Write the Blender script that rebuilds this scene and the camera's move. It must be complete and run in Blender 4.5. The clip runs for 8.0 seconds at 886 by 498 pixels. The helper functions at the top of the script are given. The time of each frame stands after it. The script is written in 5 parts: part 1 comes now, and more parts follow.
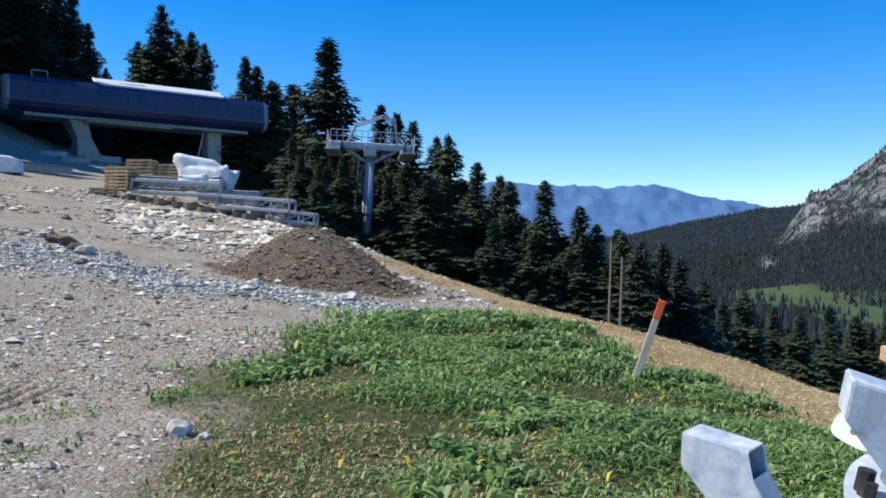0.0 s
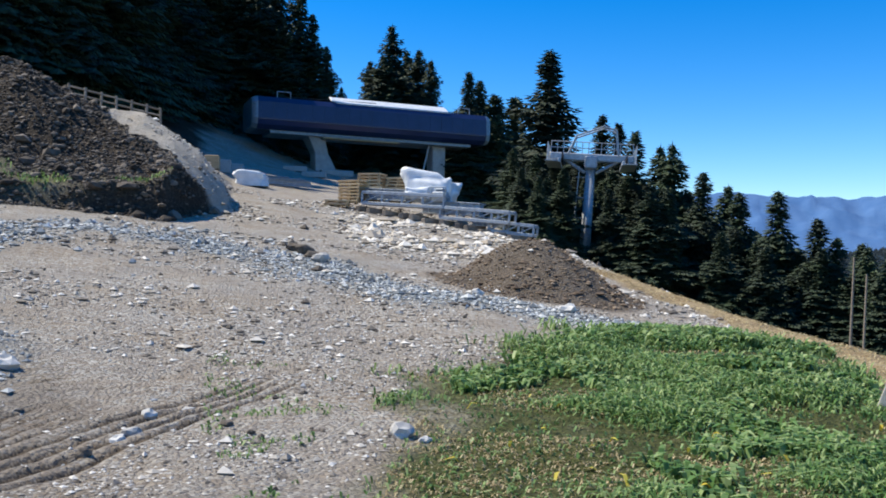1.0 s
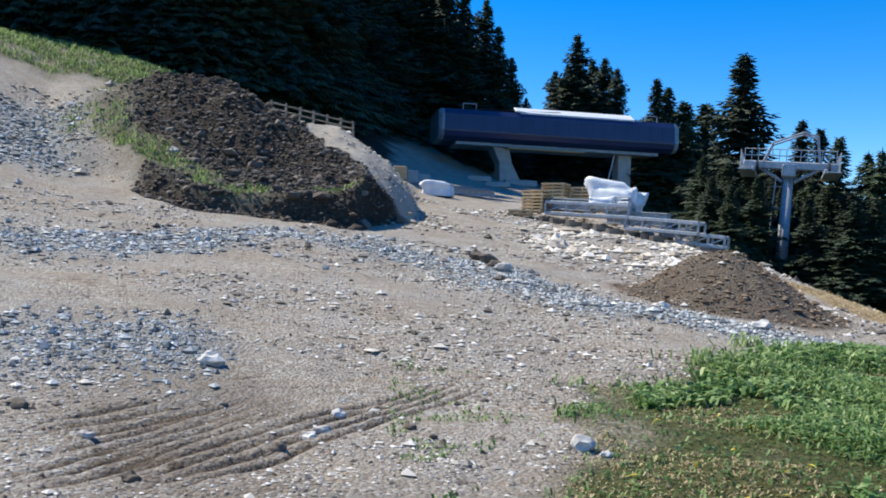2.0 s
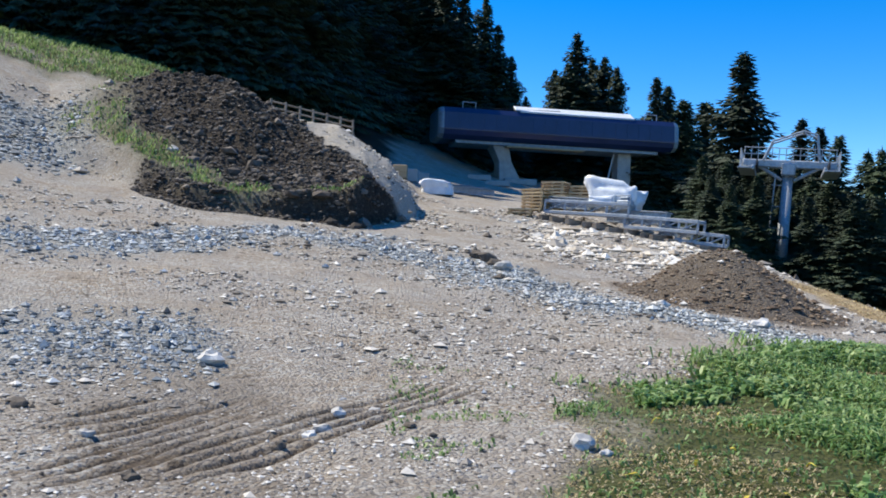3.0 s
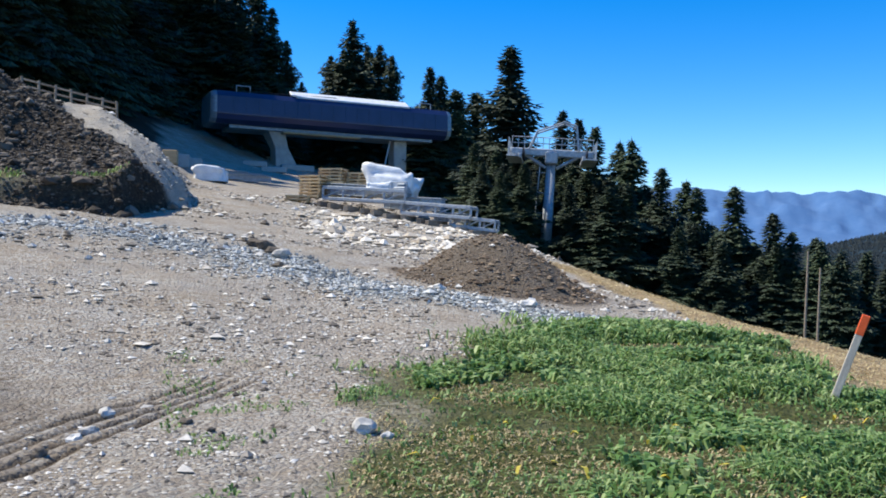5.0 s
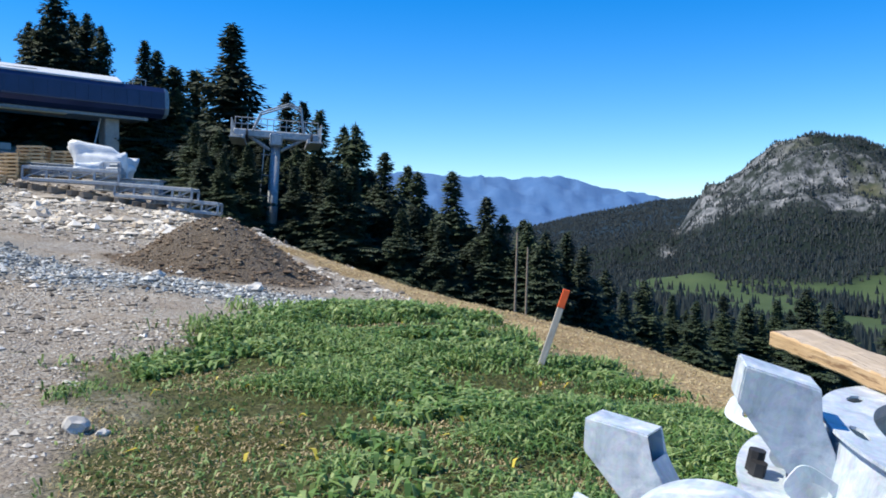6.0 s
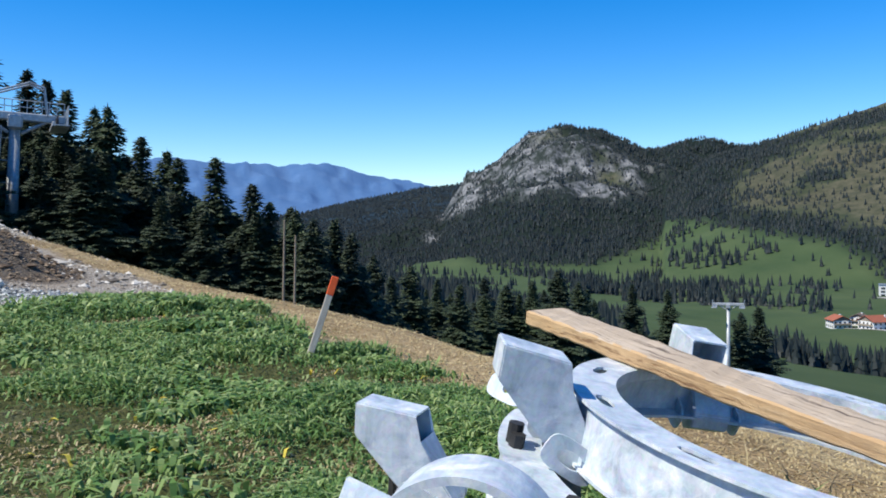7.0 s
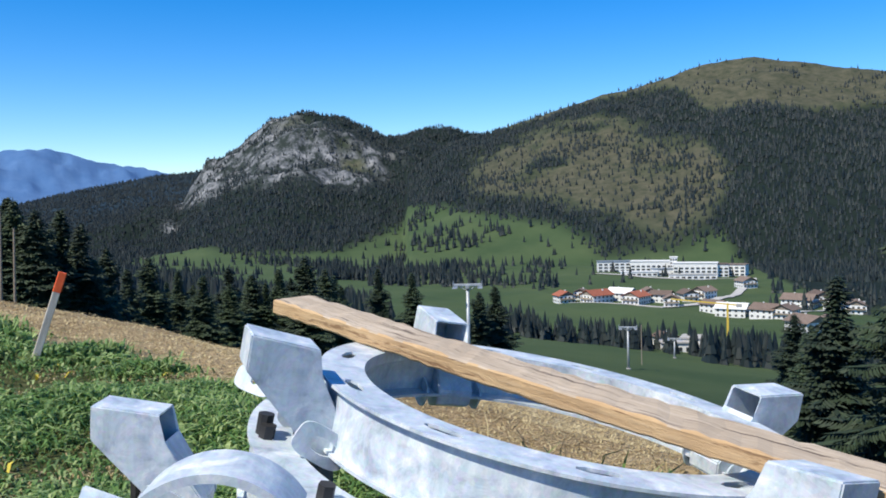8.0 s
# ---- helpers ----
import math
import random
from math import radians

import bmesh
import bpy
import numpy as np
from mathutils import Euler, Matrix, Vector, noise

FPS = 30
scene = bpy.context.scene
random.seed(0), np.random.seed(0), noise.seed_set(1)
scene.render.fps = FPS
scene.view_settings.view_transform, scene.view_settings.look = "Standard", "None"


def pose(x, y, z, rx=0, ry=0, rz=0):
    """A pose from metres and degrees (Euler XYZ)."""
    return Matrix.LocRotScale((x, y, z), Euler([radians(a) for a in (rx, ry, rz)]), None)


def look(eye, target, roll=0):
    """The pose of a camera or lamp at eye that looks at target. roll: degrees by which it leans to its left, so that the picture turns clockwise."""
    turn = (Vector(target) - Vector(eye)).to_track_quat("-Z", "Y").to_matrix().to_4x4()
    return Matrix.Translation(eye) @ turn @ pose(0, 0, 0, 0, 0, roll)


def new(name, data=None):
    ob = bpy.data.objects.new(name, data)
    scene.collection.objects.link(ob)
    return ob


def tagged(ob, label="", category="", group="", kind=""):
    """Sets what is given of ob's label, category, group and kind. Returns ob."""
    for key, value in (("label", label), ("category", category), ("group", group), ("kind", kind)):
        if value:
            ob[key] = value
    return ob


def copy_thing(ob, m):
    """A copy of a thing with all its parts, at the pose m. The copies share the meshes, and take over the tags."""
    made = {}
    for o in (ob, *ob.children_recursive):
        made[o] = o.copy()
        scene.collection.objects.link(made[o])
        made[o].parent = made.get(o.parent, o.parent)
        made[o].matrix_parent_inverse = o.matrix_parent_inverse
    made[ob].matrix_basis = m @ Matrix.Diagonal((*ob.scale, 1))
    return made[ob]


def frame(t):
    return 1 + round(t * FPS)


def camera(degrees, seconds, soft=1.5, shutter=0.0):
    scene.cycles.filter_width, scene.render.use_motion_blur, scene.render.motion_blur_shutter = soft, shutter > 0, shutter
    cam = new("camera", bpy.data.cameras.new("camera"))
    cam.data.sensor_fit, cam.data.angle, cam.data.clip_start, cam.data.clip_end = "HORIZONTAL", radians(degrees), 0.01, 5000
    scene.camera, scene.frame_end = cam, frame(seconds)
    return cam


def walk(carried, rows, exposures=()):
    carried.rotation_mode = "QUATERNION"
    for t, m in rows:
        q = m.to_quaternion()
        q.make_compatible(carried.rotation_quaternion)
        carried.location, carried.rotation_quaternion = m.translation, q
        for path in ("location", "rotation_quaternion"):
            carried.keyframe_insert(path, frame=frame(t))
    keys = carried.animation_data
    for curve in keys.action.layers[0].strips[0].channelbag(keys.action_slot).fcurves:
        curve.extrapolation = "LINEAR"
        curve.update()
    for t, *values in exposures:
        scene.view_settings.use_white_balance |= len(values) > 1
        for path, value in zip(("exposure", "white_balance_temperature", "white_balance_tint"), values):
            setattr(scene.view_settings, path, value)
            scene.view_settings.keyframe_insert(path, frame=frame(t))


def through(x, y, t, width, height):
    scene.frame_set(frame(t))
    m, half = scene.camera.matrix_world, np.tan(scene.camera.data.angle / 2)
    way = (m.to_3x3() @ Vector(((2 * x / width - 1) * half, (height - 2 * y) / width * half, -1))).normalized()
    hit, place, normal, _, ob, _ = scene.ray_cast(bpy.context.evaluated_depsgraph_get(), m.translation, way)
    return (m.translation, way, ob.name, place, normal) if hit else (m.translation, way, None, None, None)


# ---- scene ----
# ------------------------------------------------------------------ camera
EYE = 1.6
cam = camera(53.86, 8.0, soft=1.8)
# seconds, yaw, pitch, roll: a pan from one spot
ROWS = [
    (0.0, 0.54, 0.05, -0.36),
    (0.5, 7.98, 0.34, -0.74),
    (1.0, 14.85, 0.61, -1.25),
    (1.5, 21.79, 0.81, -1.79),
    (2.0, 26.80, 0.90, -2.16),
    (3.5, 26.69, 0.74, -2.18),
    (4.0, 23.39, 0.60, -1.97),
    (4.2, 21.61, 0.53, -1.78),
    (5.3, 7.79, 0.14, -0.90),
    (5.5, 4.37, -0.07, -0.84),
    (6.0, -5.52, -0.55, -0.35),
    (6.5, -13.81, -1.01, 0.06),
    (7.0, -20.68, -1.38, 0.34),
    (7.5, -27.68, -1.78, 0.76),
    (8.0, -37.30, -2.47, 1.32),
]
EXPOSURES = [(0.0, 0.29), (1.5, 0.41), (3.5, 0.47), (4.2, 0.47), (5.5, 0.47), (6.5, 0.29), (8.0, 0.24)]
walk(cam, [(t, pose(0, 0, EYE, 90 + pitch, roll, yaw)) for t, yaw, pitch, roll in ROWS],
     EXPOSURES)

# ------------------------------------------------------------------ sky and sun
SUN_AZ, SUN_EL = 93.0, 53.0          # degrees to the left of straight ahead, degrees up
world = bpy.data.worlds.new("sky")
scene.world = world
world.use_nodes = True
wn = world.node_tree
sky = wn.nodes.new("ShaderNodeTexSky")
sky.sky_type = "NISHITA"
sky.sun_disc = False
sky.sun_elevation = radians(SUN_EL)
sky.sun_rotation = radians(-SUN_AZ)
sky.altitude = 1300
sky.air_density = 1.0
sky.dust_density = 0.3
sky.ozone_density = 3.0
vivid = wn.nodes.new("ShaderNodeHueSaturation")
vivid.inputs["Saturation"].default_value = 1.48
vivid.inputs["Hue"].default_value = 0.507
wn.links.new(sky.outputs[0], vivid.inputs["Color"])
wn.links.new(vivid.outputs[0], wn.nodes["Background"].inputs[0])
wn.nodes["Background"].inputs[1].default_value = 0.155
sun = new("sun", bpy.data.lights.new("sun", "SUN"))
sun.data.energy = 5.0
sun.data.angle = radians(0.5)
sun.data.color = (1.0, 0.935, 0.79)
sa, se = radians(SUN_AZ), radians(SUN_EL)
sun.matrix_world = look((0, 0, 60), (60 * math.sin(sa) * math.cos(se), -60 * math.cos(sa) * math.cos(se), 60 - 60 * math.sin(se)))
# ------------------------------------------------------------------ materials
def material(name, rough=0.8, metal=0.0):
    m = bpy.data.materials.new(name)
    m.use_nodes = True
    nt = m.node_tree
    b = nt.nodes["Principled BSDF"]
    b.inputs["Roughness"].default_value = rough
    b.inputs["Metallic"].default_value = metal
    return m, nt, b


def noise_node(nt, scale, detail=6, rough=0.6, kind="Object", stretch=(1, 1, 1), distort=0.0):
    tc = nt.nodes.new("ShaderNodeTexCoord")
    mp = nt.nodes.new("ShaderNodeMapping")
    mp.inputs["Scale"].default_value = stretch
    nt.links.new(tc.outputs[kind], mp.inputs[0])
    n = nt.nodes.new("ShaderNodeTexNoise")
    n.inputs["Scale"].default_value = scale
    n.inputs["Detail"].default_value = detail
    n.inputs["Roughness"].default_value = rough
    n.inputs["Distortion"].default_value = distort
    nt.links.new(mp.outputs[0], n.inputs["Vector"])
    return n.outputs["Fac"]


def ramp(nt, fac, *stops):
    r = nt.nodes.new("ShaderNodeValToRGB")
    while len(r.color_ramp.elements) < len(stops):
        r.color_ramp.elements.new(0.5)
    for e, (p, c) in zip(r.color_ramp.elements, stops):
        e.position = p
        e.color = (*c, 1)
    nt.links.new(fac, r.inputs[0])
    return r.outputs[0]


def mix(nt, fac, a, b, mode="MIX"):
    n = nt.nodes.new("ShaderNodeMix")
    n.data_type = "RGBA"
    n.blend_type = mode
    for sock, v in ((n.inputs[0], fac), (n.inputs[6], a), (n.inputs[7], b)):
        if isinstance(v, bpy.types.NodeSocket):
            nt.links.new(v, sock)
        elif isinstance(v, tuple):
            sock.default_value = (*v, 1)
        else:
            sock.default_value = v
    return n.outputs[2]


def math_node(nt, op, a, b=0.0, clamp=False):
    n = nt.nodes.new("ShaderNodeMath")
    n.operation = op
    n.use_clamp = clamp
    for sock, v in ((n.inputs[0], a), (n.inputs[1], b)):
        if isinstance(v, bpy.types.NodeSocket):
            nt.links.new(v, sock)
        else:
            sock.default_value = v
    return n.outputs[0]


def bump(nt, b, height, strength=0.5, distance=0.02):
    n = nt.nodes.new("ShaderNodeBump")
    n.inputs["Strength"].default_value = strength
    n.inputs["Distance"].default_value = distance
    nt.links.new(height, n.inputs["Height"])
    nt.links.new(n.outputs[0], b.inputs["Normal"])


def plain(name, dark, light, scale=8.0, rough=0.7, metal=0.0, relief=0.3, distance=0.01, fine=90.0, stretch=(1, 1, 1), per_object=0.0):
    """Two scales of noise between a dark and a light tone, with fine relief."""
    m, nt, b = material(name, rough, metal)
    big = noise_node(nt, scale, 5, 0.6, stretch=stretch)
    small = noise_node(nt, fine, 4, 0.6, stretch=stretch)
    both = math_node(nt, "ADD", math_node(nt, "MULTIPLY", big, 0.65), math_node(nt, "MULTIPLY", small, 0.35))
    if per_object:
        oi = nt.nodes.new("ShaderNodeObjectInfo")
        shift = math_node(nt, "MULTIPLY", math_node(nt, "SUBTRACT", oi.outputs["Random"], 0.5), per_object)
        both = math_node(nt, "ADD", both, shift)
    nt.links.new(ramp(nt, both, (0.34, dark), (0.66, light)), b.inputs["Base Color"])
    bump(nt, b, both, relief, distance)
    return m


MAT = {}


def attr(nt, name):
    a = nt.nodes.new("ShaderNodeAttribute")
    a.attribute_name = name
    return a


def ground_material():
    """Dirt and crushed stone as the base; the layers hold where grass, straw, grey gravel, dark soil, far woods and
    bare rock lie, and where haze and rut shade are painted.
    """
    m, nt, b = material("ground", 0.95)
    b.inputs["Specular IOR Level"].default_value = 0.15
    fine = noise_node(nt, 9.0, 8, 0.75)
    grit = noise_node(nt, 38.0, 5, 0.7)
    patch = noise_node(nt, 0.55, 6, 0.65)
    dirt = ramp(nt, fine, (0.3, (0.17, 0.125, 0.085)), (0.5, (0.34, 0.275, 0.2)), (0.72, (0.56, 0.49, 0.39)))
    def pebbles(scale):
        v = nt.nodes.new("ShaderNodeTexVoronoi")
        v.inputs["Scale"].default_value = scale
        v.inputs["Randomness"].default_value = 1.0
        t = nt.nodes.new("ShaderNodeTexCoord")
        nt.links.new(t.outputs["Object"], v.inputs["Vector"])
        g = nt.nodes.new("ShaderNodeRGBToBW")
        nt.links.new(v.outputs["Color"], g.inputs[0])
        return g.outputs[0], v.outputs["Distance"]
    small, small_h = pebbles(24.0)
    mid, mid_h = pebbles(8.0)
    dirt = mix(nt, ramp(nt, patch, (0.38, (0, 0, 0)), (0.62, (1, 1, 1))), dirt, ramp(nt, grit, (0.35, (0.24, 0.205, 0.165)), (0.65, (0.48, 0.435, 0.375))))
    stone_mask = ramp(nt, math_node(nt, "ADD", math_node(nt, "MULTIPLY", small, 0.6), math_node(nt, "MULTIPLY", fine, 0.5)), (0.52, (0, 0, 0)), (0.62, (1, 1, 1)))
    stony = ramp(nt, noise_node(nt, 0.8, 5, 0.65), (0.4, (0.15, 0.15, 0.15)), (0.6, (0.9, 0.9, 0.9)))
    dirt = mix(nt, math_node(nt, "MULTIPLY", stone_mask, stony), dirt, ramp(nt, small, (0.2, (0.2, 0.18, 0.15)), (0.8, (0.58, 0.55, 0.49))))
    dark_bits = ramp(nt, math_node(nt, "ADD", math_node(nt, "MULTIPLY", mid, 0.55), math_node(nt, "MULTIPLY", fine, 0.45)), (0.24, (1, 1, 1)), (0.33, (0, 0, 0)))
    dirt = mix(nt, math_node(nt, "MULTIPLY", dark_bits, 0.7), dirt, (0.085, 0.062, 0.042))
    za, zb = attr(nt, "zone_a"), attr(nt, "zone_b")
    sa_ = nt.nodes.new("ShaderNodeSeparateColor"); nt.links.new(za.outputs["Color"], sa_.inputs[0])
    sb_ = nt.nodes.new("ShaderNodeSeparateColor"); nt.links.new(zb.outputs["Color"], sb_.inputs[0])
    gravel = ramp(nt, grit, (0.3, (0.13, 0.135, 0.13)), (0.5, (0.31, 0.315, 0.295)), (0.7, (0.52, 0.515, 0.48)))
    straw = ramp(nt, math_node(nt, "ADD", math_node(nt, "MULTIPLY", fine, 0.55), math_node(nt, "MULTIPLY", patch, 0.45)), (0.36, (0.22, 0.15, 0.075)), (0.5, (0.42, 0.31, 0.17)), (0.64, (0.62, 0.5, 0.31)))
    far_patch = noise_node(nt, 0.012, 8, 0.65)
    grass = ramp(nt, fine, (0.3, (0.035, 0.045, 0.014)), (0.5, (0.085, 0.095, 0.03)), (0.75, (0.2, 0.18, 0.09)))
    meadow = ramp(nt, far_patch, (0.32, (0.040, 0.070, 0.030)), (0.68, (0.070, 0.100, 0.044)))
    scrub = ramp(nt, noise_node(nt, 0.05, 8, 0.75), (0.36, (0.032, 0.038, 0.024)), (0.5, (0.070, 0.068, 0.045)), (0.66, (0.108, 0.097, 0.066)))
    soil = ramp(nt, fine, (0.3, (0.018, 0.014, 0.011)), (0.55, (0.06, 0.047, 0.035)), (0.75, (0.15, 0.12, 0.09)))
    # far woods: dark green like the conifers, tinted towards blue for haze
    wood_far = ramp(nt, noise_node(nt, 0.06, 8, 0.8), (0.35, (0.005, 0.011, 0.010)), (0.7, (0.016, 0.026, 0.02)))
    rock = ramp(nt, noise_node(nt, 0.022, 10, 0.75, stretch=(1, 1, 0.35)), (0.44, (0.025, 0.034, 0.03)), (0.51, (0.10, 0.108, 0.115)), (0.58, (0.21, 0.215, 0.22)), (0.70, (0.45, 0.435, 0.41)))
    c = mix(nt, sa_.outputs[2], dirt, gravel)
    c = mix(nt, sb_.outputs[0], c, soil)
    c = mix(nt, sa_.outputs[1], c, straw)
    c = mix(nt, sa_.outputs[0], c, grass)
    c = mix(nt, za.outputs["Alpha"], c, meadow)
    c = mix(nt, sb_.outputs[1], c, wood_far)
    c = mix(nt, sb_.outputs[2], c, rock)
    c = mix(nt, math_node(nt, "SUBTRACT", 1.0, zb.outputs["Alpha"]), c, scrub)
    zc = attr(nt, "zone_c")
    sc_ = nt.nodes.new("ShaderNodeSeparateColor"); nt.links.new(zc.outputs["Color"], sc_.inputs[0])
    # blue tint painted into the base colour in place of distance haze
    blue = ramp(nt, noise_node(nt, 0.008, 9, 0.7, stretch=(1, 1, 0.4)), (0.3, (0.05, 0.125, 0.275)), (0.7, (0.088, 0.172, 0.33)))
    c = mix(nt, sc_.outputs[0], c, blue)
    rubble = ramp(nt, grit, (0.3, (0.3, 0.27, 0.22)), (0.65, (0.62, 0.58, 0.5)))
    c = mix(nt, sc_.outputs[1], c, rubble)
    # brown soil tone; it also darkens the tyre ruts in place of shade
    c = mix(nt, sc_.outputs[2], c, ramp(nt, fine, (0.3, (0.055, 0.039, 0.026)), (0.7, (0.16, 0.12, 0.082))))
    nt.links.new(c, b.inputs["Base Color"])
    bump(nt, b, math_node(nt, "ADD", math_node(nt, "ADD", fine, math_node(nt, "MULTIPLY", grit, 0.5)), math_node(nt, "MULTIPLY", small_h, -0.8)), 0.9, 0.07)
    return m


MAT["ground"] = ground_material()
MAT["bark"] = plain("bark", (0.05, 0.04, 0.03), (0.16, 0.13, 0.10), 6, 0.95, stretch=(1, 1, 0.3))
MAT["steel"] = plain("galvanised_steel", (0.26, 0.285, 0.31), (0.5, 0.53, 0.56), 7, 0.5, 0.35, 0.12, 0.004)
MAT["needles"] = plain("needles", (0.009, 0.02, 0.010), (0.036, 0.062, 0.024), 0.8, 0.75, 0, 0.2, 0.02, 9.0, per_object=0.25)
MAT["navy"] = plain("navy_cladding", (0.012, 0.022, 0.075), (0.022, 0.038, 0.115), 0.6, 0.32)
MAT["concrete"] = plain("concrete", (0.30, 0.29, 0.28), (0.45, 0.44, 0.42), 2, 0.9)
MAT["white"] = plain("white_plaster", (0.62, 0.62, 0.6), (0.8, 0.8, 0.78), 0.6, 0.8)
MAT["sheet"] = plain("white_sheeting", (0.6, 0.63, 0.66), (0.82, 0.84, 0.86), 2.5, 0.4, 0, 0.6, 0.08, 14)
MAT["pale_wood"] = plain("pale_pallet_wood", (0.34, 0.24, 0.13), (0.55, 0.42, 0.25), 2, 0.85, stretch=(0.5, 3, 3), per_object=0.3)
MAT["old_wood"] = plain("weathered_wood", (0.16, 0.13, 0.10), (0.34, 0.29, 0.23), 3, 0.9, stretch=(0.5, 3, 3), per_object=0.2)
MAT["red_roof"] = plain("red_roof_tiles", (0.20, 0.06, 0.035), (0.34, 0.11, 0.06), 0.8, 0.9, per_object=0.2)
MAT["brown_roof"] = plain("brown_roof", (0.10, 0.07, 0.055), (0.2, 0.15, 0.12), 0.8, 0.9, per_object=0.3)
MAT["orange"] = plain("orange_paint", (0.62, 0.07, 0.015), (0.85, 0.14, 0.03), 12, 0.6)
MAT["stake"] = plain("weathered_stake", (0.35, 0.31, 0.26), (0.58, 0.54, 0.47), 9, 0.85, stretch=(3, 3, 0.5))
MAT["black"] = plain("black_rubber", (0.012, 0.012, 0.013), (0.035, 0.035, 0.037), 8, 0.6)
MAT["yellow"] = plain("yellow_paint", (0.55, 0.38, 0.05), (0.7, 0.5, 0.08), 2, 0.6)
MAT["blue_sheet"] = plain("grey_blue_steel", (0.16, 0.19, 0.23), (0.32, 0.36, 0.4), 3, 0.5, 0.3)
MAT["limestone"] = plain("limestone", (0.36, 0.34, 0.31), (0.66, 0.64, 0.6), 5, 0.92, relief=0.6, distance=0.03, per_object=0.3)
MAT["dark_glass"] = plain("window_glass", (0.02, 0.025, 0.03), (0.05, 0.06, 0.07), 0.5, 0.12)
MAT["road"] = plain("pale_road", (0.34, 0.33, 0.31), (0.48, 0.47, 0.44), 0.3, 0.95)


def leaf_material(name, dark, mid, light, through=0.25):
    m, nt, b = material(name, 0.6)
    geo = nt.nodes.new("ShaderNodeNewGeometry")
    tone = math_node(nt, "ADD", math_node(nt, "MULTIPLY", geo.outputs["Random Per Island"], 0.6), math_node(nt, "MULTIPLY", noise_node(nt, 1.1, 4, 0.6), 0.4))
    nt.links.new(ramp(nt, tone, (0.2, dark), (0.5, mid), (0.8, light)), b.inputs["Base Color"])
    tr = nt.nodes.new("ShaderNodeBsdfTranslucent")
    nt.links.new(ramp(nt, tone, (0.2, dark), (0.8, light)), tr.inputs["Color"])
    mx = nt.nodes.new("ShaderNodeMixShader")
    mx.inputs[0].default_value = through
    nt.links.new(b.outputs[0], mx.inputs[1])
    nt.links.new(tr.outputs[0], mx.inputs[2])
    nt.links.new(mx.outputs[0], nt.nodes["Material Output"].inputs["Surface"])
    return m


MAT["blade"] = leaf_material("grass_blades", (0.045, 0.11, 0.022), (0.14, 0.27, 0.06), (0.40, 0.50, 0.20), 0.35)
MAT["dry_blade"] = leaf_material("dry_blades", (0.27, 0.20, 0.09), (0.44, 0.34, 0.17), (0.64, 0.53, 0.30))
# bluer than the near needles: some distance haze is put into the colour
MAT["far_needles"] = leaf_material("far_conifers", (0.004, 0.010, 0.011), (0.008, 0.017, 0.017), (0.017, 0.027, 0.023), 0.03)


def stone_material(name, a, b_, c):
    m, nt, b = material(name, 0.92)
    geo = nt.nodes.new("ShaderNodeNewGeometry")
    tone = math_node(nt, "ADD", math_node(nt, "MULTIPLY", geo.outputs["Random Per Island"], 0.7), math_node(nt, "MULTIPLY", noise_node(nt, 25, 4, 0.6), 0.3))
    nt.links.new(ramp(nt, tone, (0.2, a), (0.5, b_), (0.85, c)), b.inputs["Base Color"])
    return m


MAT["stones"] = stone_material("yard_stones", (0.085, 0.07, 0.055), (0.38, 0.34, 0.285), (0.78, 0.74, 0.67))
MAT["grey_stones"] = stone_material("grey_crushed_stone", (0.09, 0.105, 0.115), (0.27, 0.295, 0.305), (0.62, 0.63, 0.61))
MAT["white_stones"] = stone_material("white_rubble", (0.30, 0.25, 0.19), (0.56, 0.50, 0.41), (0.80, 0.75, 0.66))
MAT["clods"] = stone_material("soil_clods", (0.03, 0.023, 0.017), (0.085, 0.066, 0.05), (0.2, 0.165, 0.13))
MAT["brown_clods"] = stone_material("brown_clods", (0.085, 0.055, 0.034), (0.17, 0.12, 0.078), (0.3, 0.23, 0.16))


def galvanised():
    """Zinc with dull spangle, white bloom and grey streaks."""
    m, nt, b = material("galvanised_zinc", 0.42, 0.55)
    cell = nt.nodes.new("ShaderNodeTexVoronoi")
    cell.inputs["Scale"].default_value = 55
    tc = nt.nodes.new("ShaderNodeTexCoord")
    nt.links.new(tc.outputs["Object"], cell.inputs["Vector"])
    bloom = noise_node(nt, 7.0, 10, 0.75, distort=0.8)
    streak = noise_node(nt, 3.0, 6, 0.7, stretch=(5, 5, 0.8))
    base = ramp(nt, bloom, (0.32, (0.27, 0.34, 0.42)), (0.46, (0.47, 0.55, 0.63)), (0.56, (0.60, 0.67, 0.73)), (0.66, (0.84, 0.85, 0.85)))
    base = mix(nt, 0.25, base, ramp(nt, streak, (0.35, (0.32, 0.35, 0.38)), (0.65, (0.8, 0.82, 0.83))))
    base = mix(nt, 0.12, base, cell.outputs["Color"], "SOFT_LIGHT")
    nt.links.new(base, b.inputs["Base Color"])
    nt.links.new(ramp(nt, bloom, (0.3, (0.34, 0.34, 0.34)), (0.7, (0.68, 0.68, 0.68))), b.inputs["Roughness"])
    nt.links.new(ramp(nt, bloom, (0.35, (0.22, 0.22, 0.22)), (0.7, (0.03, 0.03, 0.03))), b.inputs["Metallic"])
    bump(nt, b, math_node(nt, "ADD", bloom, math_node(nt, "MULTIPLY", streak, 0.4)), 0.15, 0.01)
    return m


MAT["galv"] = galvanised()

MAT["petal"] = leaf_material("yellow_petals", (0.55, 0.42, 0.04), (0.7, 0.55, 0.06), (0.8, 0.66, 0.1))


